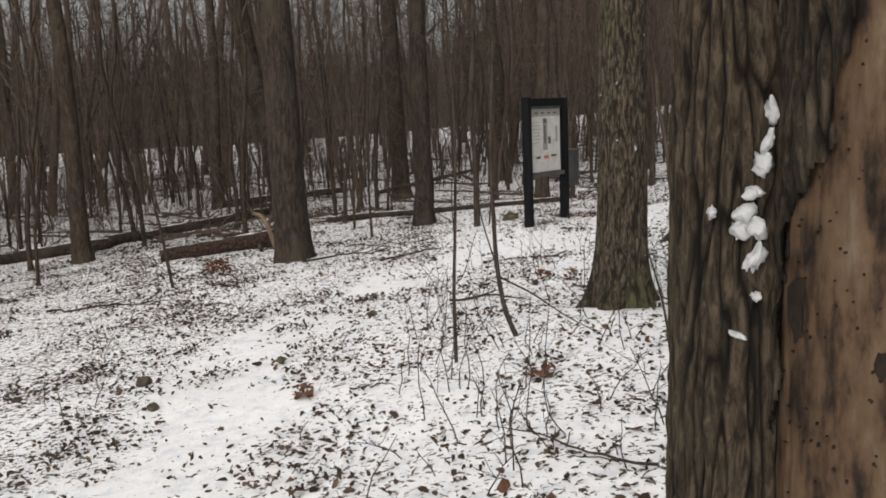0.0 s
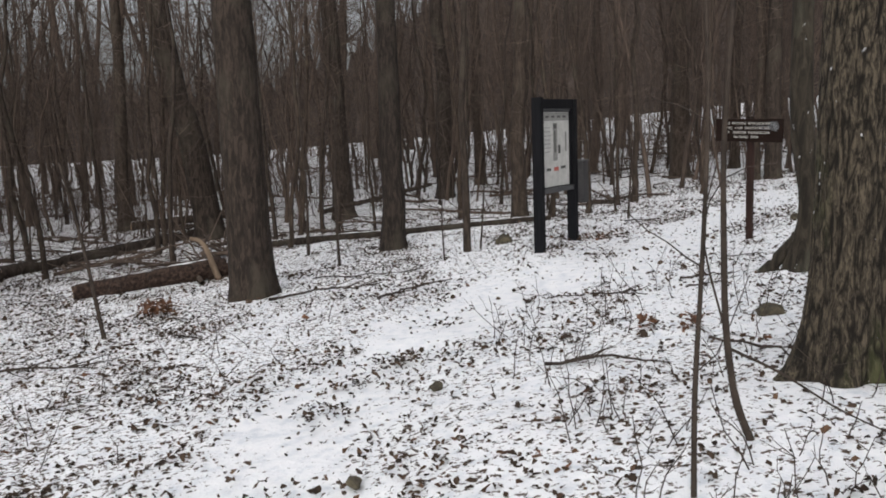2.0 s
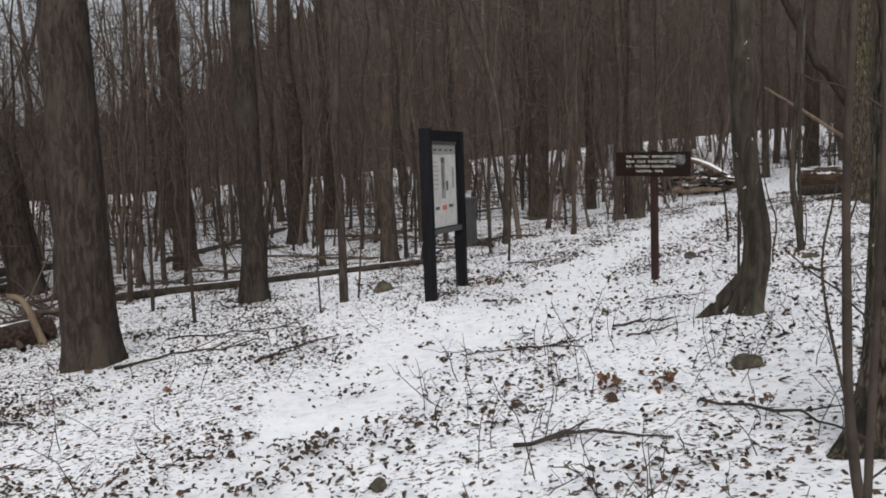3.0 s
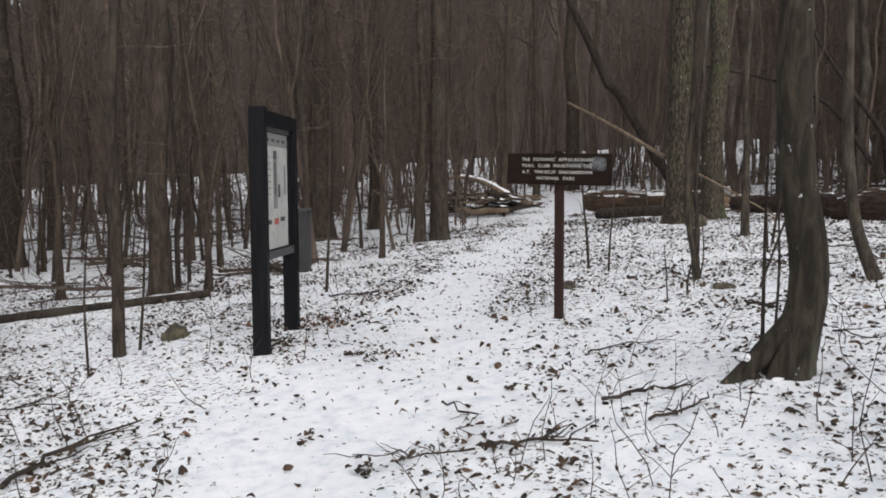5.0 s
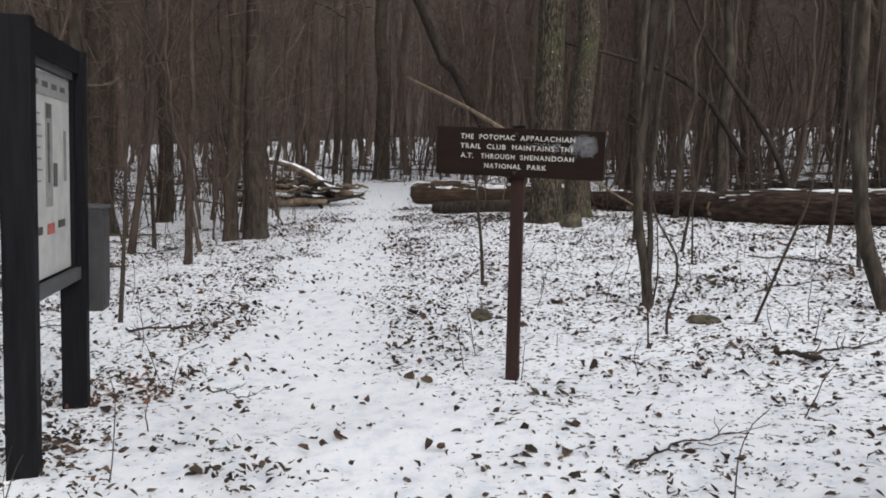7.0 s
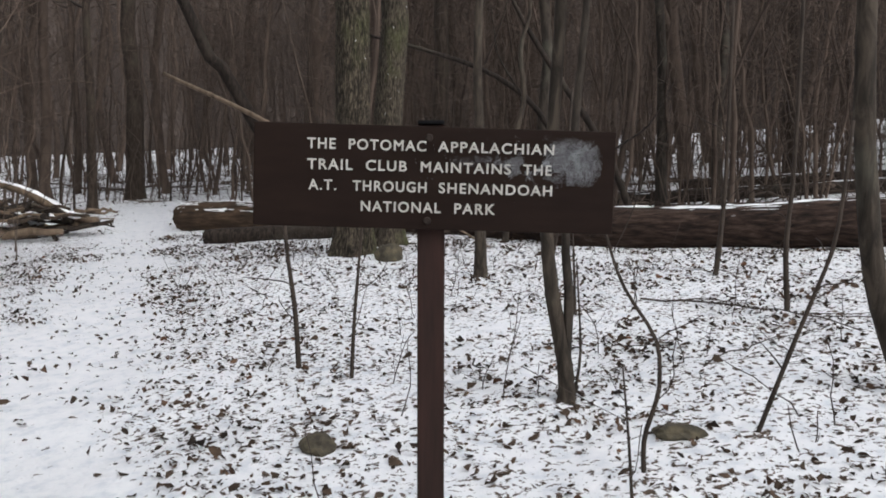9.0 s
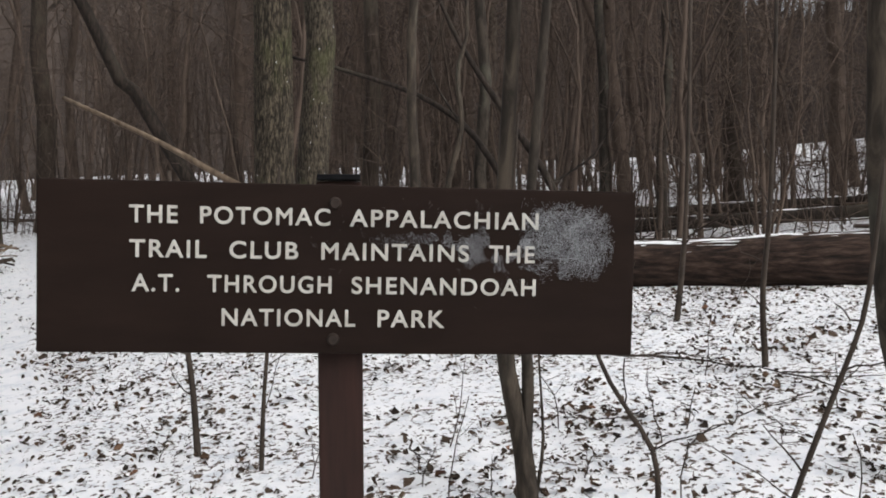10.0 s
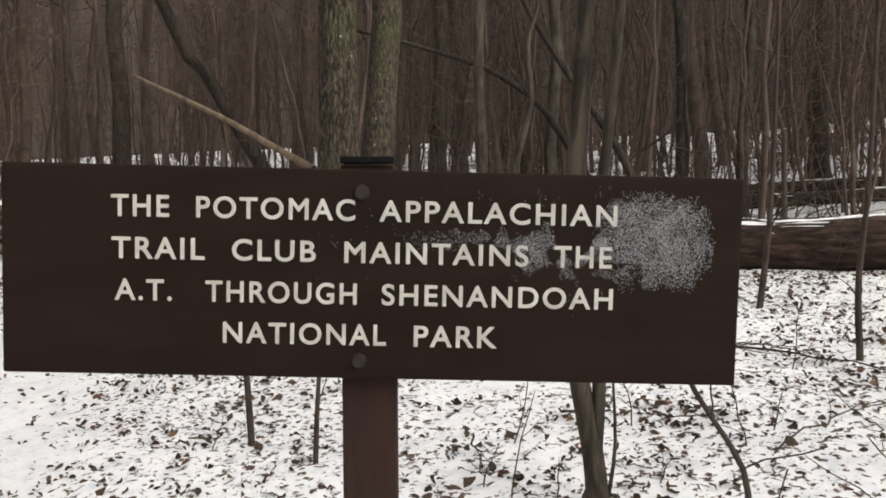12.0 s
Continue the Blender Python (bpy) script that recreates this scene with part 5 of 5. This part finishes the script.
def spread_woods(name, templates, places, seed, label):
    """All far trees of a kind as one body: nobody could count them."""
    rng = np.random.default_rng(seed)
    vs, qs, n = [], [], 0
    arr = []
    for t, c in templates:
        tv, tq = t.arrays()
        cv, cq = c.arrays()
        arr.append((np.concatenate([tv, cv]), np.concatenate([tq, cq + len(tv)])))
    for x, y in places:
        v, q = arr[rng.integers(len(arr))]
        a, s = rng.uniform(0, 6.28), rng.uniform(0.8, 1.25)
        c, sn = math.cos(a) * s, math.sin(a) * s
        w = np.stack([v[:, 0] * c - v[:, 1] * sn + x, v[:, 0] * sn + v[:, 1] * c + y, v[:, 2] * s + float(ground(x, y))], 1)
        vs.append(w)
        qs.append(q + n)
        n += len(v)
    tagged(new(name, mesh_np(name, np.concatenate(vs), np.concatenate(qs), WOODBARK)), label, "woods", kind="stuff")


mid_places = placements(70, 51, 17.0, 30, 1.8)
singles = []
for k, (t, c) in enumerate(TALL):
    top = empty("tree", pose(0, 0, 0), "bare grey-brown forest tree further back in the woods", "tree", "trees of the surrounding woods")
    part("trunk", t.mesh("trunk", WOODBARK), top)
    part("crown", c.mesh("crown", WOODBARK), top)
    singles.append(top)
rngm = np.random.default_rng(52)
for k, (x, y) in enumerate(mid_places):
    m = pose(x, y, float(ground(x, y)), 0, 0, rngm.uniform(0, 360))
    if k < len(singles):
        singles[k].matrix_basis = m
    else:
        copy_thing(singles[k % len(singles)], m)
def bush_template(seed):
    rng = np.random.default_rng(seed)
    t, c = Tubes(), Tubes()
    for k in range(5):
        a = rng.uniform(0, 6.28)
        p = limb_points(rng, (rng.normal(0, 0.25), rng.normal(0, 0.25), -0.05), (0.3 * math.cos(a), 0.3 * math.sin(a), 1), rng.uniform(0.5, 2.0), 4, 0.1, 0.14)
        (t if k == 0 else c).add(p, np.linspace(0.013, 0.005, 5), 3, cap=False)
        for _ in range(2):
            a = rng.uniform(0, 6.28)
            q = limb_points(rng, p[rng.integers(1, 5)], (math.cos(a), math.sin(a), 0.6), rng.uniform(0.3, 0.8), 2, 0.1, 0.2)
            c.add(q, np.linspace(0.007, 0.004, 3), 3, cap=False)
    return t, c


def debris_template(seed):
    """A dead limb lying on the ground with its side branches."""
    rng = np.random.default_rng(seed)
    t, c = Tubes(), Tubes()
    ln, r = rng.uniform(0.9, 3.4), rng.uniform(0.012, 0.042)
    p = limb_points(rng, (-ln / 2, 0, 0.04), (1, 0.05, 0.02), ln, 6, 0.0, 0.12)
    p[:, 2] = np.abs(p[:, 2] - 0.04) * 0.5 + r
    t.add(p, np.linspace(r, r * 0.5, 7), 5, cap=False)
    for _ in range(5):
        q = limb_points(rng, p[rng.integers(1, 6)], (rng.uniform(0, 1), rng.normal(0, 1), rng.uniform(0, 0.5)), rng.uniform(0.4, 1.3), 3, -0.1, 0.15)
        c.add(q, np.linspace(r * 0.4, 0.006, 4), 3, cap=False)
    return t, c


BUSH = [bush_template(500 + k) for k in range(6)]
DEBRIS = [debris_template(600 + k) for k in range(8)]
def young_trees(n, seed, region, label, group, bark=BARK):
    """Young trees, each a thing of its own, in a stretch of the woods."""
    rng = np.random.default_rng(seed)
    made = []
    for k, (t, c) in enumerate(SLIM):
        top = empty("young_tree", pose(0, 0, 0), label, "tree", group)
        part("trunk", t.mesh("trunk", bark), top)
        part("crown", c.mesh("crown", WOODBARK), top)
        made.append(top)
    count = 0
    while count < n:
        x, y = rng.uniform(region[0], region[1]), rng.uniform(region[2], region[3])
        if trail_distance(np.array(x), np.array(y)) < 1.6 or walk_distance(x, y) < 5.5:
            continue
        m = pose(x, y, float(ground(x, y)) + 0.03, 0, 0, rng.uniform(0, 360))
        if count < len(made):
            made[count].matrix_basis = m
        else:
            copy_thing(made[count % len(made)], m)
        count += 1


young_trees(85, 81, (-11, 10, 18.5, 31), "thin bare young tree in the woods behind the kiosk", "young trees behind the kiosk")
young_trees(17, 82, (13.8, 23, 6, 19), "thin bare young tree behind the big fallen log", "young trees behind the log", WOODBARK)
young_trees(24, 83, (-13, -6, 11, 19), "thin bare young tree in the woods", "young trees west of the trail")
spread_woods("far_woods", TALL, placements(230, 53, 24.0, 66, 2.2), 54, "dense bare winter woods in the distance")
spread_woods("understorey", SLIM, placements(430, 55, 13.0, 40, 1.6), 56, "thicket of thin bare saplings between the trees")
spread_woods("pole_woods", POLE, placements(700, 57, 19.0, 88, 2.0), 58, "crowded slender bare trunks further back")
spread_woods("brushwood", BUSH, placements(1050, 59, 11.5, 36, 1.5), 60, "low bare brush between the trees")
spread_woods("dead_wood", DEBRIS, placements(700, 61, 11.0, 40, 1.6), 62, "fallen dead limbs littering the forest floor")



def tangle(name, n, seed, region, label):
    """Dead limbs lying thickly in one stretch of the woods."""
    rng = np.random.default_rng(seed)
    spots = [(rng.uniform(region[0], region[1]), rng.uniform(region[2], region[3])) for _ in range(n)]
    spread_woods(name, DEBRIS, [p for p in spots if trail_distance(np.array(p[0]), np.array(p[1])) > 1.5], seed, label)


def thicket(name, n, seed, region, label):
    """Crooked thin saplings crowding one stretch of the woods."""
    rng = np.random.default_rng(seed)
    spots = [(rng.uniform(region[0], region[1]), rng.uniform(region[2], region[3])) for _ in range(n)]
    spread_woods(name, CROOKED, [p for p in spots if trail_distance(np.array(p[0]), np.array(p[1])) > 1.8], seed, label)


CROOKED = [woods_template(800 + k, 3 + 0.6 * k, 0.03 + 0.007 * k, 12, 0.1, 4, 5, 0.8, 0.22) for k in range(9)]
thicket("sapling_thicket", 150, 95, (13.8, 27.0, 5.0, 33.0), "crooked thin saplings behind the fallen log")
thicket("sapling_thicket", 110, 96, (-12.0, 12.0, 20.0, 36.0), "crooked thin saplings in the woods")
tangle("fallen_limbs", 32, 91, (-9.5, -2.0, 17.0, 25.0), "tangle of dead limbs among the fallen logs")
tangle("fallen_limbs", 26, 92, (-1.5, 8.0, 19.5, 28.0), "dead limbs lying behind the kiosk")
tangle("fallen_limbs", 75, 93, (13.5, 22.0, 6.0, 21.0), "dead limbs lying on the slope behind the log")


def haze_template(seed):
    """High fine twigs of crowns that mesh with one another."""
    rng = np.random.default_rng(seed)
    t, c = Tubes(), Tubes()
    for k in range(22):
        a = rng.uniform(0, 6.28)
        p = (rng.normal(0, 1.0), rng.normal(0, 1.0), 1.2 + 8.5 * rng.random() ** 0.8)
        q = limb_points(rng, p, (math.cos(a), math.sin(a), rng.uniform(-0.2, 1.4)), rng.uniform(0.7, 2.2), 2, 0.2, 0.25)
        (t if k == 0 else c).add(q, np.linspace(0.011, 0.004, 3), 3, cap=False)
    return t, c


HAZE = [haze_template(700 + k) for k in range(8)]
spread_woods("twig_thicket", HAZE, placements(1500, 63, 15.0, 56, 1.8), 64, "mesh of fine bare twigs among the trees")
